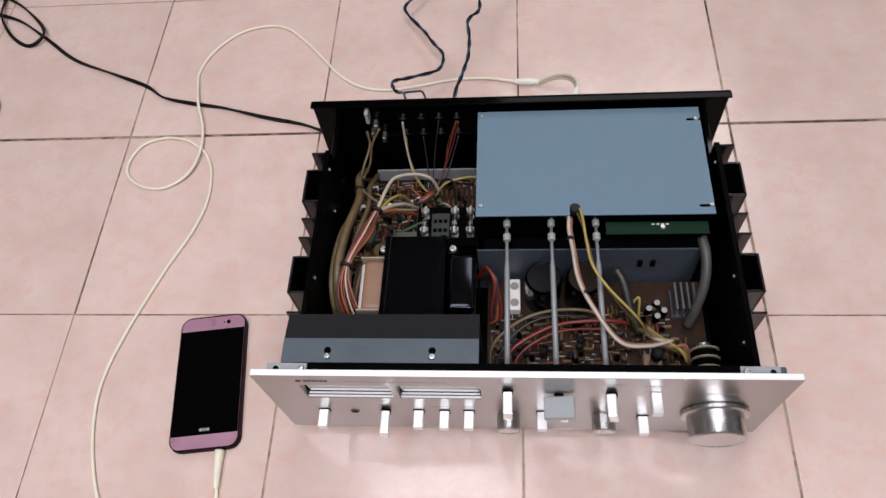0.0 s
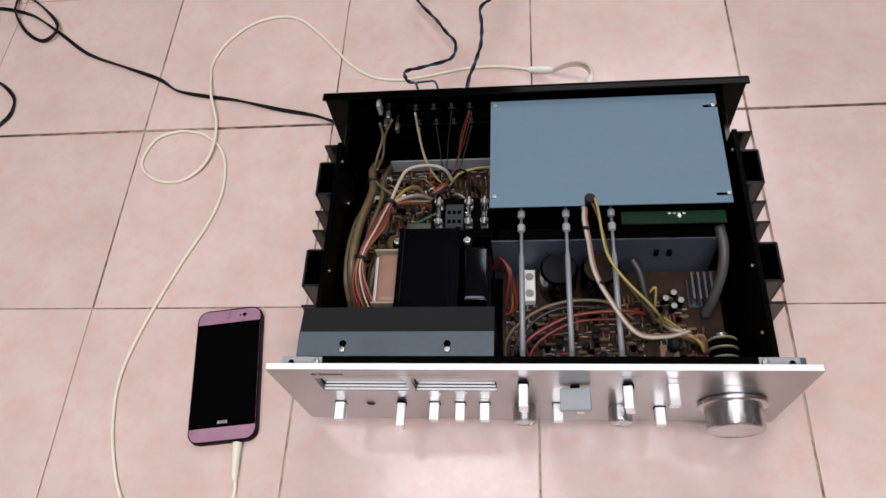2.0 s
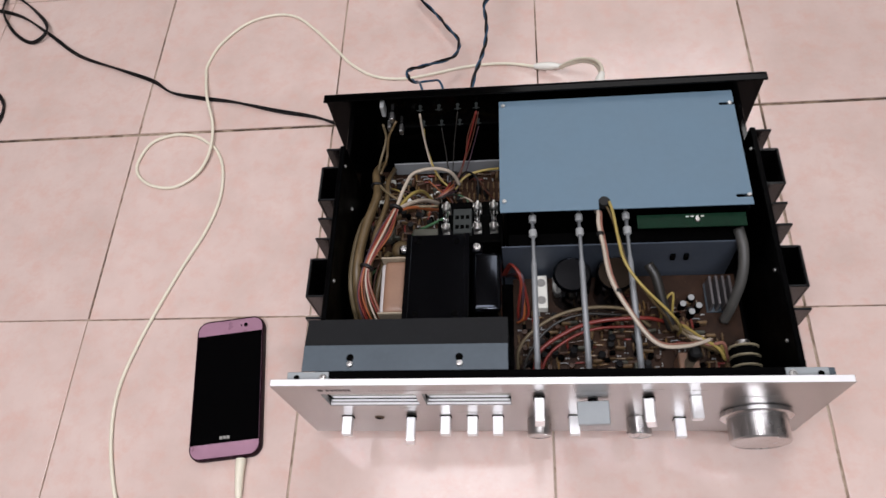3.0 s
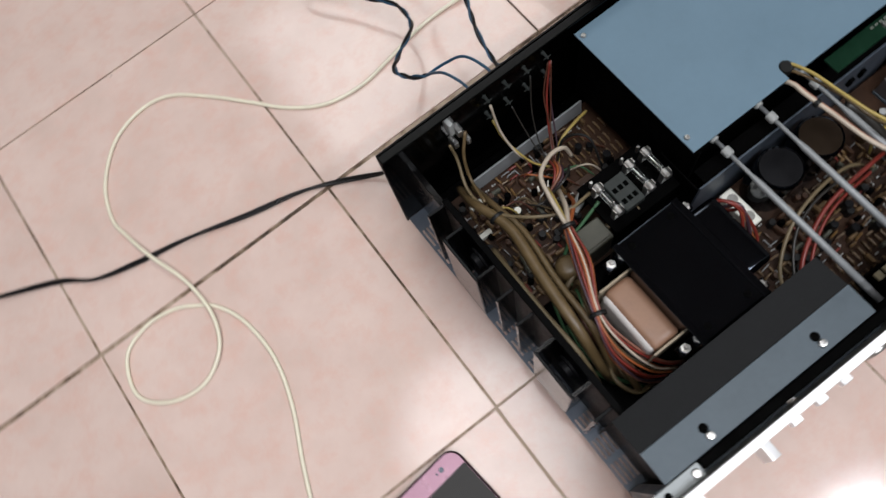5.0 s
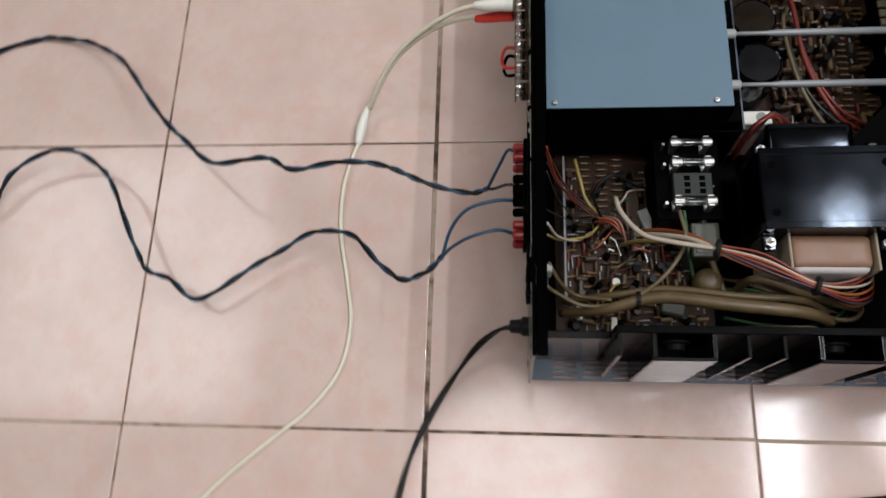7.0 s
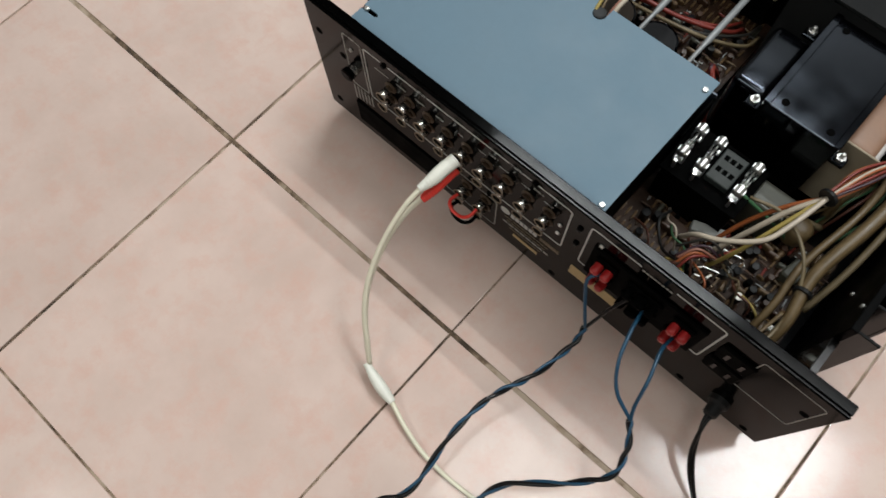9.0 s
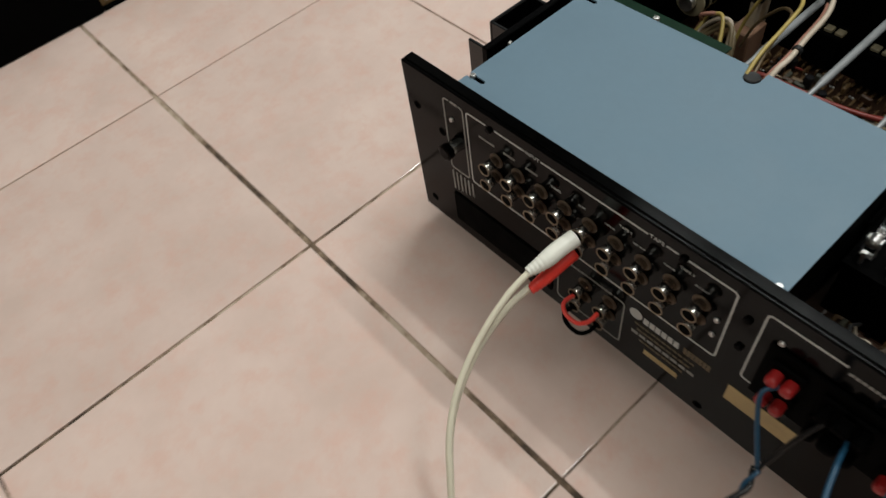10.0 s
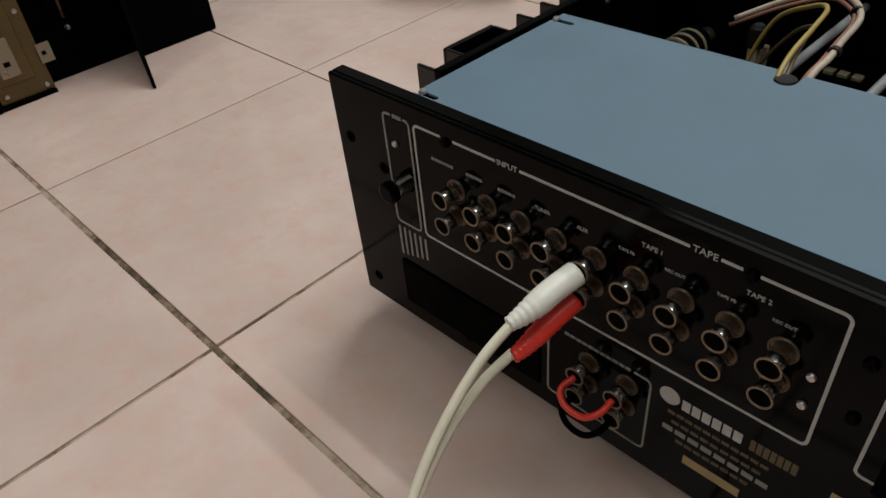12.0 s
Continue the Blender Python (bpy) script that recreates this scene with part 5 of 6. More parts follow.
    wire([(0.4320, 0.0900, 0.062), (0.4330, 0.1100, 0.080), (0.4200, 0.1230, 0.075), (0.4080, 0.1160, 0.058)], 0.0011, "rubber")
    for i in range(5):
        wire([(0.4040 + 0.002 * i, 0.1230 - 0.004 * i, 0.058), (0.4000, 0.1100 - 0.003 * i, 0.064 + 0.002 * i), (0.3900 - 0.003 * i, 0.0960, 0.060), (0.3820, 0.0820 + 0.002 * i, 0.056)], 0.0011, ("w_red", "w_orange", "w_pink", "w_purple", "w_dark")[i], jitter=0.002)
    for i in range(9):
        x0, y0 = 0.335 + 0.011 * i, 0.128 - 0.006 * (i % 4)
        wire([(x0, y0, 0.046), (x0 + 0.006, y0 - 0.010, 0.060 + 0.003 * (i % 3)), (x0 + 0.016, y0 - 0.016, 0.058), (x0 + 0.024, y0 - 0.026 - 0.004 * (i % 2), 0.046)], 0.0008, ("w_yellow", "w_brown", "w_beige", "w_dark", "w_orange", "w_brown", "w_green", "w_white", "w_brown")[i], jitter=0.003)
    for i in range(6):
        wire([(0.3440 + 0.004 * i, 0.0330, 0.050), (0.3400 + 0.003 * i, 0.0180, 0.080), (0.3330 + 0.003 * i, -0.0080, 0.078), (0.3360 + 0.003 * i, -0.0480, 0.052)], 0.0011, ("w_brown", "w_beige", "w_green", "w_dark", "w_hose", "w_brown")[i], jitter=0.003)
    # green leads and loops towards the front
    wire([(0.3300, 0.0100, 0.045), (0.3250, -0.0200, 0.060), (0.3330, -0.0450, 0.055), (0.3450, -0.0600, 0.050)], 0.0013, "w_green")
    wire([(0.3560, 0.0480, 0.050), (0.3700, 0.0560, 0.070), (0.3860, 0.0590, 0.080), (0.4020, 0.0620, 0.088)], 0.0014, "w_green")
    wire([(0.3330, 0.0300, 0.050), (0.3220, 0.0000, 0.070), (0.3220, -0.0300, 0.060), (0.3360, -0.0560, 0.048)], 0.0013, "w_green")
    wire([(0.3360, -0.0250, 0.060), (0.3280, -0.0450, 0.070), (0.3350, -0.0600, 0.062), (0.3500, -0.0620, 0.055)], 0.0018, "w_beige")
    # cable ties
    for x, y, z, d in ((0.3615, 0.0520, 0.126, (0.25, 0.95, 0)), (0.3380, -0.0070, 0.124, (0.3, 0.95, 0)), (0.3345, 0.0980, 0.094, (0.0, 1, 0))):
        turn = Vector(d).to_track_quat("Z", "Y").to_matrix().to_4x4()
        part("cable_tie", lathe([(0.0062, -0.0012), (0.0066, 0), (0.0062, 0.0012)], at(x, y, z, turn), 14), "rubber", amp, "dark cable tie")
    # red leads between partition and transformer
    for i in range(5):
        wire([(0.4560 + 0.003 * i, 0.0140, 0.055), (0.4660 + 0.002 * i, 0.0100 - 0.003 * i, 0.092 - 0.004 * i), (0.4740, -0.0060, 0.090), (0.4720 + 0.002 * i, -0.0220 - 0.002 * i, 0.062), (0.4700, -0.0300, 0.045)], 0.0014, ("w_red", "w_red", "w_purple", "w_orange", "w_red")[i], jitter=0.002)
    # leads over the front board
    wire([(0.4690, -0.0850, 0.050), (0.4720, -0.0600, 0.062), (0.4960, -0.0400, 0.071), (0.5280, -0.0300, 0.075), (0.5660, -0.0290, 0.070), (0.5900, -0.0400, 0.055)], 0.0016, "w_beige")
    wire([(0.4740, -0.0950, 0.050), (0.4780, -0.0700, 0.060), (0.4990, -0.0450, 0.068), (0.5280, -0.0340, 0.071), (0.5640, -0.0330, 0.066)], 0.0013, "w_dark")
    wire([(0.4830, -0.0850, 0.048), (0.4890, -0.0650, 0.060), (0.5120, -0.0500, 0.066), (0.5390, -0.0410, 0.070), (0.5810, -0.0380, 0.070), (0.6040, -0.0370, 0.058)], 0.0019, "w_red", "red lead across the front board")
    wire([(0.4880, -0.0900, 0.048), (0.4960, -0.0690, 0.057), (0.5160, -0.0540, 0.062), (0.5420, -0.0450, 0.064), (0.5820, -0.0420, 0.060)], 0.0014, "w_red")
    wire([(0.5880, 0.0050, 0.092), (0.5940, -0.0060, 0.088), (0.6000, -0.0260, 0.075), (0.6080, -0.0450, 0.060)], 0.0048, "w_dark")
    for i in range(6):
        wire([(0.6040 + 0.003 * i, -0.0420, 0.060), (0.6100 + 0.004 * i, -0.0560 - 0.002 * i, 0.078), (0.6240 + 0.004 * i, -0.0660, 0.074), (0.6380 + 0.003 * i, -0.0640 - 0.002 * i, 0.060), (0.6500, -0.0560, 0.050)], 0.0016, ("w_beige", "w_beige", "w_white", "w_hose", "w_yellow", "w_pink")[i], jitter=0.003)
    wire([(0.6020, -0.0300, 0.045), (0.6030, -0.0220, 0.068), (0.6090, -0.0180, 0.078), (0.6100, -0.0300, 0.060)], 0.0012, "w_yellow")
    # pair of leads out of the notch in the plate
    wire([(0.5425, 0.0460, 0.118), (0.5425, 0.0390, 0.132), (0.5423, 0.0310, 0.1380), (0.5416, 0.0200, 0.1398), (0.5440, 0.0000, 0.1400), (0.5475, -0.0300, 0.1400), (0.5595, -0.0570, 0.1370), (0.5800, -0.0840, 0.1300), (0.6050, -0.0835, 0.1200), (0.6280, -0.0735, 0.1080)], 0.0017, "w_white", "cream lead rising beside the shield plate")
    wire([(0.5452, 0.0460, 0.116), (0.5452, 0.0390, 0.130), (0.5448, 0.0310, 0.1360), (0.5440, 0.0200, 0.1386), (0.5463, 0.0000, 0.1385), (0.5500, -0.0300, 0.1380), (0.5610, -0.0550, 0.1345), (0.5810, -0.0810, 0.1270), (0.6050, -0.0805, 0.1170), (0.6300, -0.0720, 0.1040)], 0.0012, "w_pink")
    wire([(0.5515, 0.0520, 0.118), (0.5520, 0.0480, 0.1345), (0.5543, 0.0300, 0.1425), (0.5560, 0.0050, 0.1455), (0.5595, -0.0185, 0.1460), (0.5720, -0.0370, 0.1390), (0.5970, -0.0560, 0.1200), (0.6090, -0.0560, 0.0900), (0.6120, -0.0520, 0.062)], 0.0013, "w_yellow", "yellow lead rising from the shield plate")
    wire([(0.5500, 0.0500, 0.118), (0.5500, 0.0420, 0.1345), (0.5540, 0.0250, 0.1390), (0.5580, 0.0050, 0.1400), (0.5640, -0.0200, 0.1360), (0.5800, -0.0400, 0.1220), (0.5980, -0.0500, 0.0960), (0.6060, -0.0520, 0.072)], 0.0011, "w_hose")
    for x, y, z in ((0.5425, 0.0110, 0.1395), (0.5530, -0.0420, 0.138)):
        part("cable_tie", lathe([(0.0029, -0.0016), (0.0031, 0), (0.0029, 0.0016)], at(x, y, z, TO_FRONT), 12), "rubber", amp, "dark cable tie")
    part("grommet", lathe([(0.0049, -0.006), (0.0049, 0.0), (0.0045, 0.0006), (0.0030, 0.0004)], at(0.5485, 0.0445, 0.1382), 18), "rubber", amp, "black rubber grommet")
    # grey hose at the right side
    wire([(0.6660, 0.0300, 0.108), (0.6690, 0.0120, 0.102), (0.6680, -0.0080, 0.088), (0.6620, -0.0250, 0.066), (0.6580, -0.0320, 0.046)], 0.0050, "w_grey", "grey rubber hose")


transformer()
boards()
wires()

# ---------------------------------------------------------------- things on the floor
def phone():
    ph = thing("smartphone", "rose and black smartphone lying face up in a dark plum bumper", "phone", at=(0.177, -0.079, 0))
    turn = Matrix.Translation((0.1768, -0.0785, 0)) @ Matrix.Rotation(radians(6.8), 4, "Z")

    def slab(w, l, z0, z1, r, bulge=0.0, seg=8):
        bm = bmesh.new()
        pts = []
        for cx, cy, a0 in ((1, 1, 0), (-1, 1, 90), (-1, -1, 180), (1, -1, 270)):
            for i in range(seg + 1):
                a = radians(a0 + 90 * i / seg)
                pts.append((cx * (w / 2 - r) + r * math.cos(a), cy * (l / 2 - r) + r * math.sin(a)))
        rings = []
        for z, s in ((z0, 1 - bulge), (z0 * 0.5 + z1 * 0.5, 1.0), (z1, 1 - bulge)):
            rings.append([bm.verts.new((x * s, y * s, z)) for x, y in pts])
        n = len(pts)
        for a, b in zip(rings, rings[1:]):
            for i in range(n):
                bm.faces.new((a[i], a[(i + 1) % n], b[(i + 1) % n], b[i]))
        bm.faces.new(rings[0][::-1])
        bm.faces.new(rings[-1])
        bmesh.ops.transform(bm, matrix=turn, verts=bm.verts)
        return bm

    def flat(x0, x1, y0, y1, z0, z1, bevel=0.0):
        bm = box(x0, x1, y0, y1, z0, z1, bevel=bevel)
        bmesh.ops.transform(bm, matrix=turn, verts=bm.verts)
        return bm

    part("bumper", slab(0.0714, 0.1462, 0.0, 0.0094, 0.0120, 0.010), "phone_case", ph, "dark plum bumper")
    part("body", slab(0.0685, 0.1425, 0.0040, 0.0097, 0.0100, 0.004), "phone_pink", ph, "rose metal front bands")
    part("screen", flat(-0.0340, 0.0340, -0.0575, 0.0560, 0.0097, 0.0100), "screen", ph, "black glass screen")
    bm = lathe([(0.0022, 0), (0.0022, 0.0002)], at(0.0165, 0.0640, 0.0097), 14)
    bmesh.ops.transform(bm, matrix=turn, verts=bm.verts)
    part("front_camera", bm, "gloss_black", ph)
    part("sensor", flat(0.0110, 0.0124, 0.0630, 0.0648, 0.0097, 0.0099), "gloss_black", ph)
    for i in range(3):
        part("mark_bar", flat(-0.0052 + 0.0036 * i, -0.0022 + 0.0036 * i, -0.0540, -0.0510, 0.0100, 0.0101), "grey_print", ph)


phone()

aux = thing("audio_cable", "thin yellowed white audio cable looped across the pink tiles", "cable", at=(0.2, 0.2, 0))
Z = 0.0020
cable("cord", [(0.2035, -0.1800, 0.0045), (0.2055, -0.2000, 0.003), (0.2000, -0.2350, Z), (0.1700, -0.2600, Z), (0.1250, -0.2480, Z), (0.0890, -0.2030, Z), (0.0680, -0.1550, Z), (0.0575, -0.1080, Z),
               (0.0575, -0.0710, Z), (0.0655, -0.0330, Z), (0.0775, 0.0060, Z), (0.0965, 0.0590, Z), (0.1155, 0.1050, Z), (0.1250, 0.1480, Z), (0.1215, 0.1900, Z), (0.1090, 0.2185, Z), (0.0920, 0.2335, Z),
               (0.0740, 0.2430, Z), (0.0480, 0.2455, Z), (0.0220, 0.2350, Z), (0.0105, 0.2080, Z), (0.0150, 0.1875, Z), (0.0370, 0.1710, Z), (0.0660, 0.1685, Z), (0.0915, 0.1860, 0.004), (0.1020, 0.2150, 0.0065),
               (0.0985, 0.2550, 0.006), (0.0840, 0.2980, 0.0085), (0.0745, 0.3340, 0.004), (0.0715, 0.3580, Z), (0.0830, 0.3930, Z), (0.1130, 0.4270, Z), (0.1490, 0.4400, Z), (0.1810, 0.4345, Z), (0.2120, 0.4070, Z),
               (0.2430, 0.3710, Z), (0.2660, 0.3440, Z), (0.2970, 0.3225, Z), (0.3350, 0.3160, Z), (0.3720, 0.3215, Z), (0.4140, 0.3300, Z), (0.4500, 0.3310, 0.003), (0.4750, 0.3265, 0.005), (0.4970, 0.3190, 0.0075)],
      0.0019, "aux_white", aux, n=10)
cable("phone_plug", [(0.2012, -0.1500, 0.0058), (0.2020, -0.1640, 0.0058), (0.2032, -0.1780, 0.0050), (0.2040, -0.1860, 0.0042)], lambda u: 0.0052 - 0.0021 * u, "aux_white", aux, "white plug moulding")
cable("splitter", [(0.4960, 0.3193, 0.0075), (0.5070, 0.3175, 0.0090), (0.5180, 0.3150, 0.0112), (0.5290, 0.3115, 0.0135)], lambda u: (0.0031 + 0.0018 * math.sin(math.pi * min(1, u * 1.15))) * (1 + 0.07 * math.sin(70 * u)), "white_plastic", aux, "white splitter moulding")
pair = [(0.5271, 0.3100, 0.0135), (0.5367, 0.3000, 0.0313), (0.5459, 0.2902, 0.0454), (0.5538, 0.2780, 0.0586), (0.5593, 0.2626, 0.0722), (0.5622, 0.2444, 0.0859), (0.5623, 0.2257, 0.0980), (0.5603, 0.2110, 0.1048)]
apart = (0.0012, 0.0018, 0.0021, 0.0023, 0.0028, 0.0038, 0.0056, 0.0073)
for side in (1, -1):
    cable("strand", [(x, y, z + side * d) for (x, y, z), d in zip(pair, apart)], 0.0020, "aux_white", aux)
cable("plug", [(0.5610, 0.2120, 0.1115), (0.5595, 0.2070, 0.1128), (0.5580, 0.2010, 0.1146), (0.5570, 0.1930, 0.1164), (0.5552, 0.1825, 0.1180)], lambda u: (0.0027 + 0.0021 * min(1, u * 1.8)) * (1 + (0.06 * math.sin(60 * u) if u < 0.45 else 0)), "white_plastic", aux, "white phono plug", seg=14)
cable("plug", [(0.5595, 0.2120, 0.0965), (0.5585, 0.2070, 0.0978), (0.5575, 0.2010, 0.1000), (0.5565, 0.1930, 0.1025), (0.5552, 0.1825, 0.1048)], lambda u: (0.0027 + 0.0014 * min(1, u * 1.8)) * (1 + (0.06 * math.sin(60 * u) if u < 0.45 else 0)), "red_plastic", aux, "red phono plug", seg=14)

power = thing("power_cord", "black mains cord trailing over the tiles from the amplifier", "cable", at=(0.1, 0.3, 0))
P = 0.0028
cord_line = smooth_path([(0.3260, 0.1780, 0.044), (0.3240, 0.1930, 0.039), (0.3140, 0.2100, 0.022), (0.2930, 0.2280, 0.007), (0.2620, 0.2470, P), (0.2280, 0.2620, P), (0.1770, 0.2750, P), (0.1210, 0.2920, P), (0.0730, 0.3020, P),
               (0.0310, 0.3140, P), (0.0010, 0.3350, P), (-0.0520, 0.3590, P), (-0.1170, 0.3880, P), (-0.1780, 0.4350, P), (-0.2360, 0.4740, P), (-0.3070, 0.4910, P), (-0.3600, 0.4700, P), (-0.3500, 0.4300, P), (-0.3000, 0.4250, P),
               (-0.2830, 0.4600, 0.005), (-0.3000, 0.5000, 0.009), (-0.2700, 0.5200, P), (-0.2540, 0.4750, 0.009), (-0.2290, 0.4390, P), (-0.1950, 0.4180, P), (-0.1740, 0.4330, 0.0095), (-0.2000, 0.4700, P), (-0.2560, 0.5150, P), (-0.3300, 0.5400, P),
               (-0.4000, 0.5000, P), (-0.3800, 0.4200, P), (-0.2570, 0.3550, P), (-0.2120, 0.3230, P), (-0.1990, 0.2960, P), (-0.2060, 0.2720, P), (-0.2400, 0.2450, P), (-0.3200, 0.2300, P), (-0.5000, 0.2600, P), (-0.9000, 0.4500, P), (-1.4900, 0.9000, P)], 8)
for turn_by in (0.0, math.pi):
    bm = bmesh.new()
    sweep(bm, offset_line(cord_line, 0.0012, 9, turn_by), 0.0015, 7)
    part("strand", bm, "cord_black", power, "", smooth=True)


def speaker_cable(run, leads, name, label):
    c = thing(name, label, "cable", "speaker cables", at=(run[0][0], run[0][1], 0))
    line = smooth_path(run, 14)
    length = sum((b - a).length for a, b in zip(line, line[1:]))
    for mat, ph, r in (("cord_black", 0.0, 0.0016), ("blue_wire", math.pi, 0.0011)):
        bm = bmesh.new()
        sweep(bm, offset_line(line, 0.00110, length / 0.17, ph), r, 6)
        part("strand", bm, mat, c, "", smooth=True)
    for pts, mat in leads:
        cable("lead", pts, 0.00125, mat, c)


speaker_cable([(0.4240, 0.2020, 0.0760), (0.4235, 0.2190, 0.0700), (0.4300, 0.2520, 0.0780), (0.4390, 0.2760, 0.0840), (0.4430, 0.3090, 0.0870), (0.4400, 0.3520, 0.0800), (0.4530, 0.3790, 0.0740), (0.4530, 0.4230, 0.0640),
               (0.4770, 0.4550, 0.0580), (0.5150, 0.4930, 0.0460), (0.5700, 0.5380, 0.0280), (0.6000, 0.5790, 0.0150), (0.6150, 0.6260, 0.0060), (0.6130, 0.6620, 0.0030), (0.5900, 0.7400, 0.0030), (0.6400, 0.8300, 0.0030), (0.7200, 0.9200, 0.0030), (0.7000, 1.1000, 0.0030), (0.9000, 2.7300, 0.0030)],
              [([(0.4370, 0.1790, 0.1100), (0.4410, 0.1860, 0.1080), (0.4360, 0.1920, 0.0960), (0.4240, 0.2020, 0.0760)], "blue_wire"), ([(0.4140, 0.1790, 0.1080), (0.4190, 0.1880, 0.0960), (0.4220, 0.1960, 0.0820), (0.4240, 0.2020, 0.0760)], "cord_black")],
              "speaker_cable", "thin twisted black and blue speaker cable springing over the tiles")
speaker_cable([(0.3670, 0.2330, 0.0885), (0.3570, 0.2470, 0.0800), (0.3540, 0.2630, 0.0740), (0.3680, 0.2820, 0.0600), (0.3990, 0.3110, 0.0400), (0.4060, 0.3440, 0.0300), (0.3900, 0.3750, 0.0260), (0.3730, 0.4030, 0.0240), (0.3490, 0.4400, 0.0240),
               (0.3650, 0.4640, 0.0260), (0.3730, 0.4850, 0.0280), (0.3920, 0.4980, 0.0300), (0.4450, 0.5260, 0.0300), (0.4660, 0.5430, 0.0300), (0.4840, 0.5820, 0.0290), (0.4660, 0.6310, 0.0200), (0.4320, 0.6550, 0.0100), (0.4160, 0.7170, 0.0030), (0.4300, 0.8000, 0.0030), (0.3800, 0.9000, 0.0030), (0.4200, 1.1000, 0.0030), (0.6000, 2.7300, 0.0030)],
              [([(0.4030, 0.1790, 0.1050), (0.4010, 0.1950, 0.1110), (0.3950, 0.2150, 0.1090), (0.3840, 0.2270, 0.0970), (0.3670, 0.2330, 0.0885)], "blue_wire"), ([(0.3790, 0.1790, 0.1010), (0.3800, 0.1930, 0.1090), (0.3750, 0.2120, 0.1090), (0.3710, 0.2260, 0.0970), (0.3670, 0.2330, 0.0885)], "blue_wire")],
              "speaker_cable", "thin twisted black and blue speaker cable springing over the tiles")


def opened_chassis():
    """The stripped hi-fi unit that stands on the floor farther off."""
    c = thing("opened_hifi_unit", "stripped black hi-fi unit with a yellow passivated bracket", "hi-fi unit", at=(1.3, 0.2, 0))
    part("side_panel", box(1.172, 1.178, -0.008, 0.079, 0.0, 0.24, bevel=0.001), "black_steel", c, "black sheet steel panel")
    part("side_panel", box(1.1781, 1.60, -0.008, -0.003, 0.0, 0.24, bevel=0.001), "black_steel", c)
    # set well forward, so its black also stands for shadow on the floor inside
    part("back_shade_panel", box(1.192, 1.198, -0.0029, 0.42, 0.0, 0.199, bevel=0.001), "matte_black", c)
    part("top_panel", box(1.1785, 1.60, -0.0029, 0.42, 0.200, 0.206, bevel=0.001), "black_steel", c)
    part("front_box", box(1.166, 1.1915, 0.2205, 0.46, 0.0, 0.1995, bevel=0.002), "matte_black", c, "black sheet steel box")
    # turned-out flap, pointed towards the floor
    bm = bmesh.new()
    q = [(1.1725, 0.0792, 0.001), (1.090, 0.107, 0.001), (1.1725, 0.0792, 0.150)]
    a = [bm.verts.new(v) for v in q]
    b = [bm.verts.new((x + 0.001, y + 0.003, z)) for x, y, z in q]
    bm.faces.new(a), bm.faces.new(b[::-1])
    for i in range(3):
        bm.faces.new((a[i], b[i], b[(i + 1) % 3], a[(i + 1) % 3]))
    part("flap", bm, "matte_black", c, "bent black sheet flap")
    # bracket: a folded sheet with a proud strip, stamped pads and a lug with a hole
    br = part("bracket", box(1.171, 1.1735, 0.170, 0.2200, 0.004, 0.199, bevel=0.0006), "brass", c, "yellow passivated steel bracket")
    part("fold", box(1.1688, 1.1709, 0.1822, 0.2195, 0.0205, 0.199, bevel=0.0008), "brass", br)
    for z, h in ((0.028, 0.035), (0.090, 0.030), (0.142, 0.030)):
        part("raised_pad", box(1.1650, 1.1687, 0.1930, 0.2105, z, z + h, bevel=0.0016, seg=2), "brass_pad", br)
        part("pad_slot", box(1.1646, 1.1649, 0.1990, 0.2045, z + h * 0.30, z + h * 0.42), "matte_black", br)
    bm = pierced_plate([0.1600, 0.1655, 0.1695, 0.1725], [0.029, 0.036, 0.040, 0.047], lambda i, k: i == 1 and k == 1, 1.1690, 1.1709, lambda u, v, w: (w, u, v))
    part("lug", bm, "brass_pad", br, "pierced zinc lug")
    for y, z in ((0.1765, 0.0095), (0.2130, 0.0115), (0.1760, 0.0800)):
        screw(br, 1.1709, y, z, TO_RIGHT.inverted(), 0.0024)
    part("tin_foot", box(1.168, 1.20, 0.170, 0.2200, 0.0, 0.0039), "matte_black", c)
    for x, y, z in ((1.1918, 0.160, 0.098), (1.1918, 0.133, 0.046)):
        part("terminal", lathe([(0.0026, 0), (0.0026, 0.004), (0.0012, 0.006)], at(x, y, z, TO_RIGHT.inverted()), 10), "steel", c, "bright tin terminal")
    for i in range(3):
        cable("wire", [(1.188, 0.150 - 0.02 * i, 0.198), (1.182, 0.146 - 0.012 * i, 0.12), (1.190, 0.143 - 0.01 * i, 0.0555)], 0.0016, "w_brown" if i == 1 else "matte_black", c)


opened_chassis()


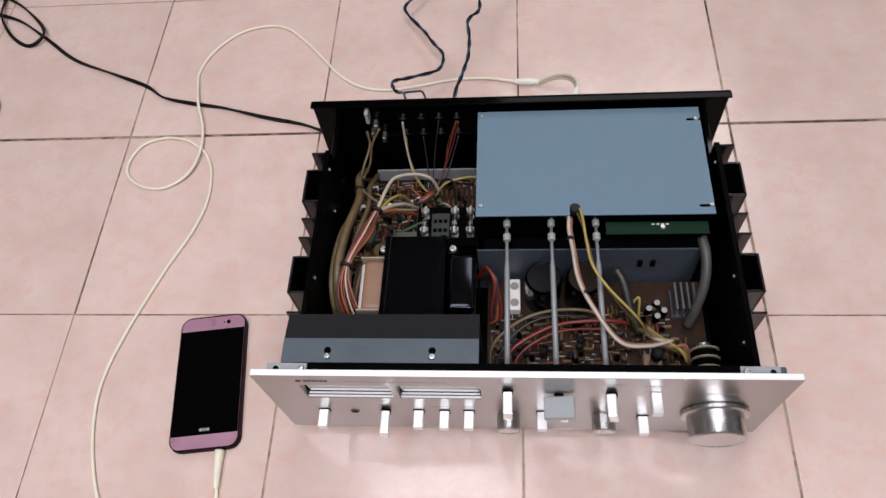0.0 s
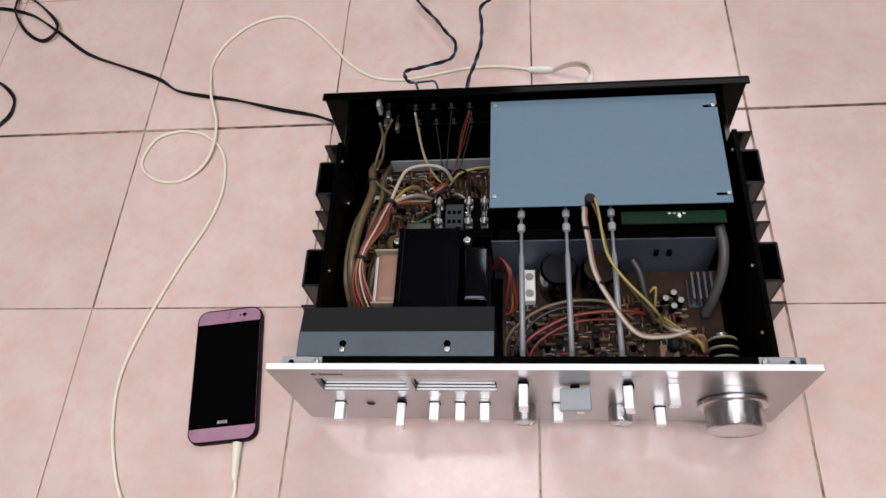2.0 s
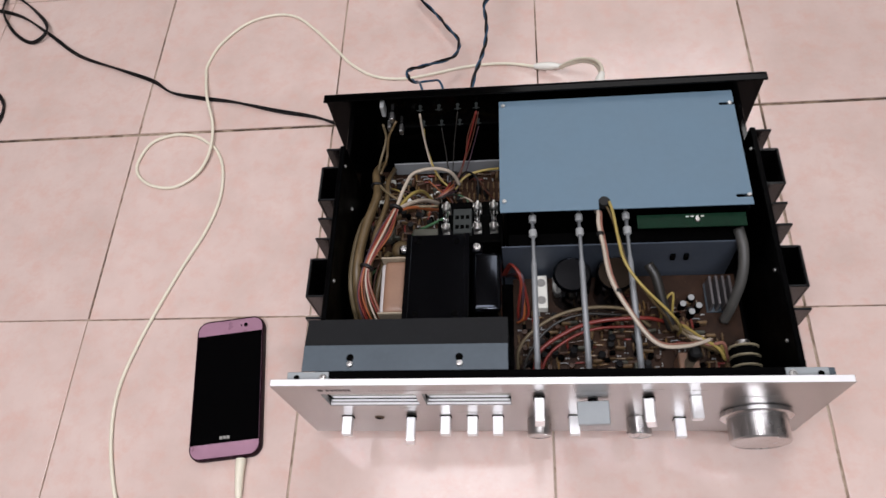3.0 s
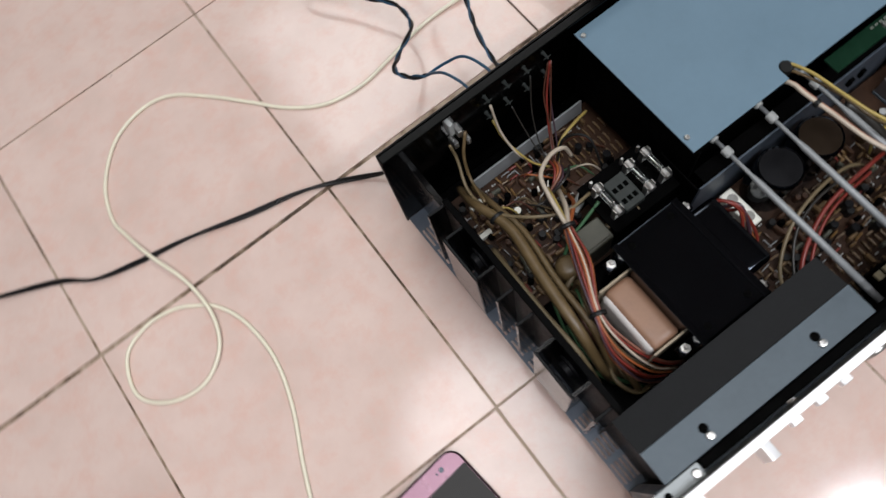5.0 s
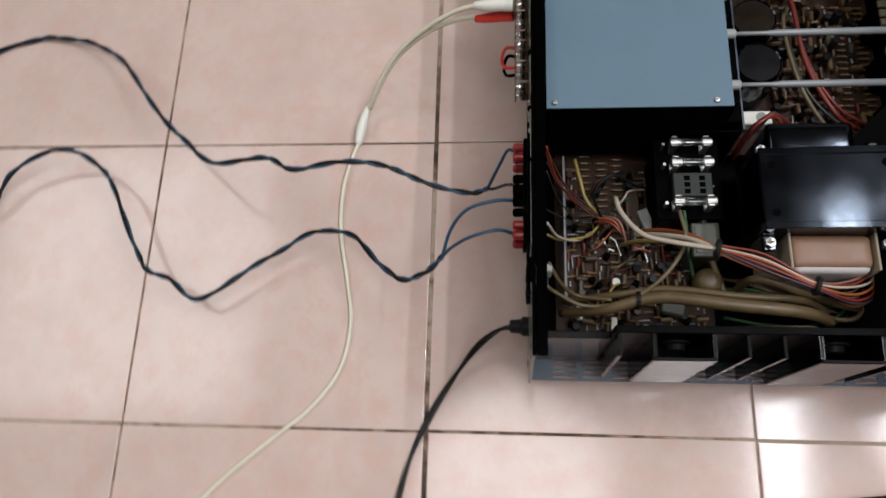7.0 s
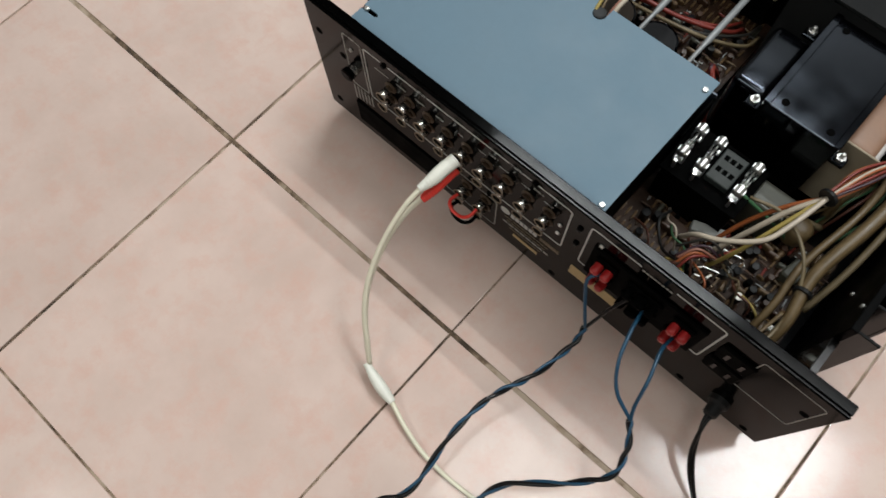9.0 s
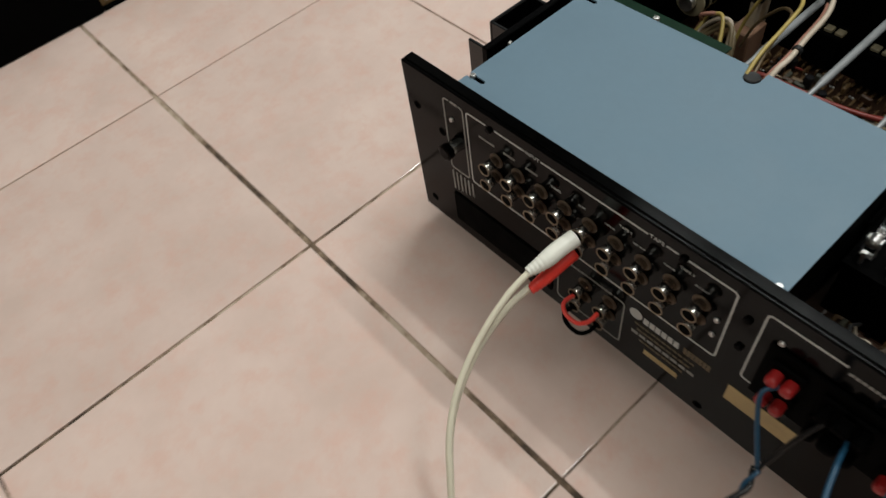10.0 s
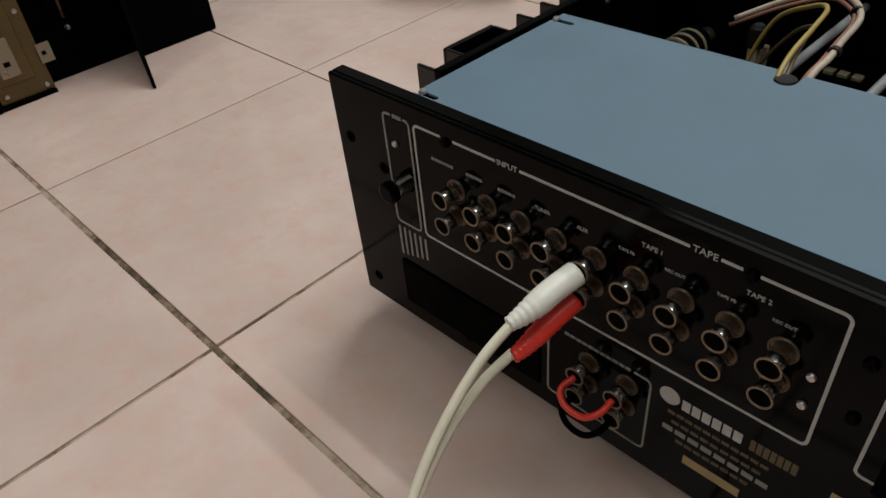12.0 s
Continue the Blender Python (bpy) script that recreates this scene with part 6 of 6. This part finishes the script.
def far_box():
    """A low painted box that stands farther off on the tiles."""
    turn = pose(1.030, -0.215, 0, 0, 0, 208)
    c = thing("storage_box", "low grey-green painted box standing on the tiles", "box", at=(1.03, -0.215, 0))
    for name, b in (("body", (-0.050, 0.094, 0.0, 0.16, 0.002, 0.085)), ("lid", (-0.0515, 0.0955, -0.0015, 0.1615, 0.0855, 0.097)), ("base_rim", (-0.0485, 0.0925, 0.0015, 0.1585, 0.0, 0.0019))):
        part(name, box(*b, bevel=0.0012 if name != "base_rim" else 0.0, m=turn), "box_green" if name != "base_rim" else "matte_black", c)


far_box()

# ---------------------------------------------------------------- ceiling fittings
# housings of the two added fill panels
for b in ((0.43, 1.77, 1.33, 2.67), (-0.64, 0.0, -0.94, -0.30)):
    tagged(part("panel_fill_fitting", box(*b, 2.61, 2.68, bevel=0.006), "white_plastic"), "square white ceiling panel added for the fill light", "lamp", "ceiling lamp panels")
# housing of the added torch stand-in
tagged(part("torch_standin_fitting", lathe([(0.40, 0.0), (0.415, 0.015), (0.415, 0.08), (0.40, 0.09)], at(0.21, 0.175, 2.61), 32), "white_plastic"), "round white ceiling fitting added in place of a torch", "lamp")
for tx, ty in ((0.95, -1.40), (0.70, -0.90)):
    tagged(part("tube_lamp", box(-0.66, 0.66, -0.05, 0.05, 0.0, 0.10, bevel=0.004, m=pose(tx, ty, 2.60)), "white_plastic"), "white fluorescent tube fitting on the ceiling", "lamp", "ceiling tube lamps")

# ---------------------------------------------------------------- floor tiles
proto = None
for i in range(16):
    for k in range(18):
        x, y = X0 + S * (i + 0.5), Y0 + S * (k + 0.5)
        dy = 0.0013 if y > 0.25 else -0.0003      # the joint along y = 0.25 gapes
        h = S / 2 - 0.0010
        m = at(x + rng.uniform(-0.0005, 0.0005), y + dy + rng.uniform(-0.0005, 0.0005), rng.uniform(-0.0002, 0.0), Matrix.Rotation(rng.uniform(-0.0012, 0.0012), 4, "Z"))
        if proto is None:
            proto = part("tile", box(-h, h, -h, h, -0.008, 0.0, bevel=0.0006, seg=2), "tile", floor)
            proto.matrix_basis = m
        else:
            shared("tile", proto, m, floor)
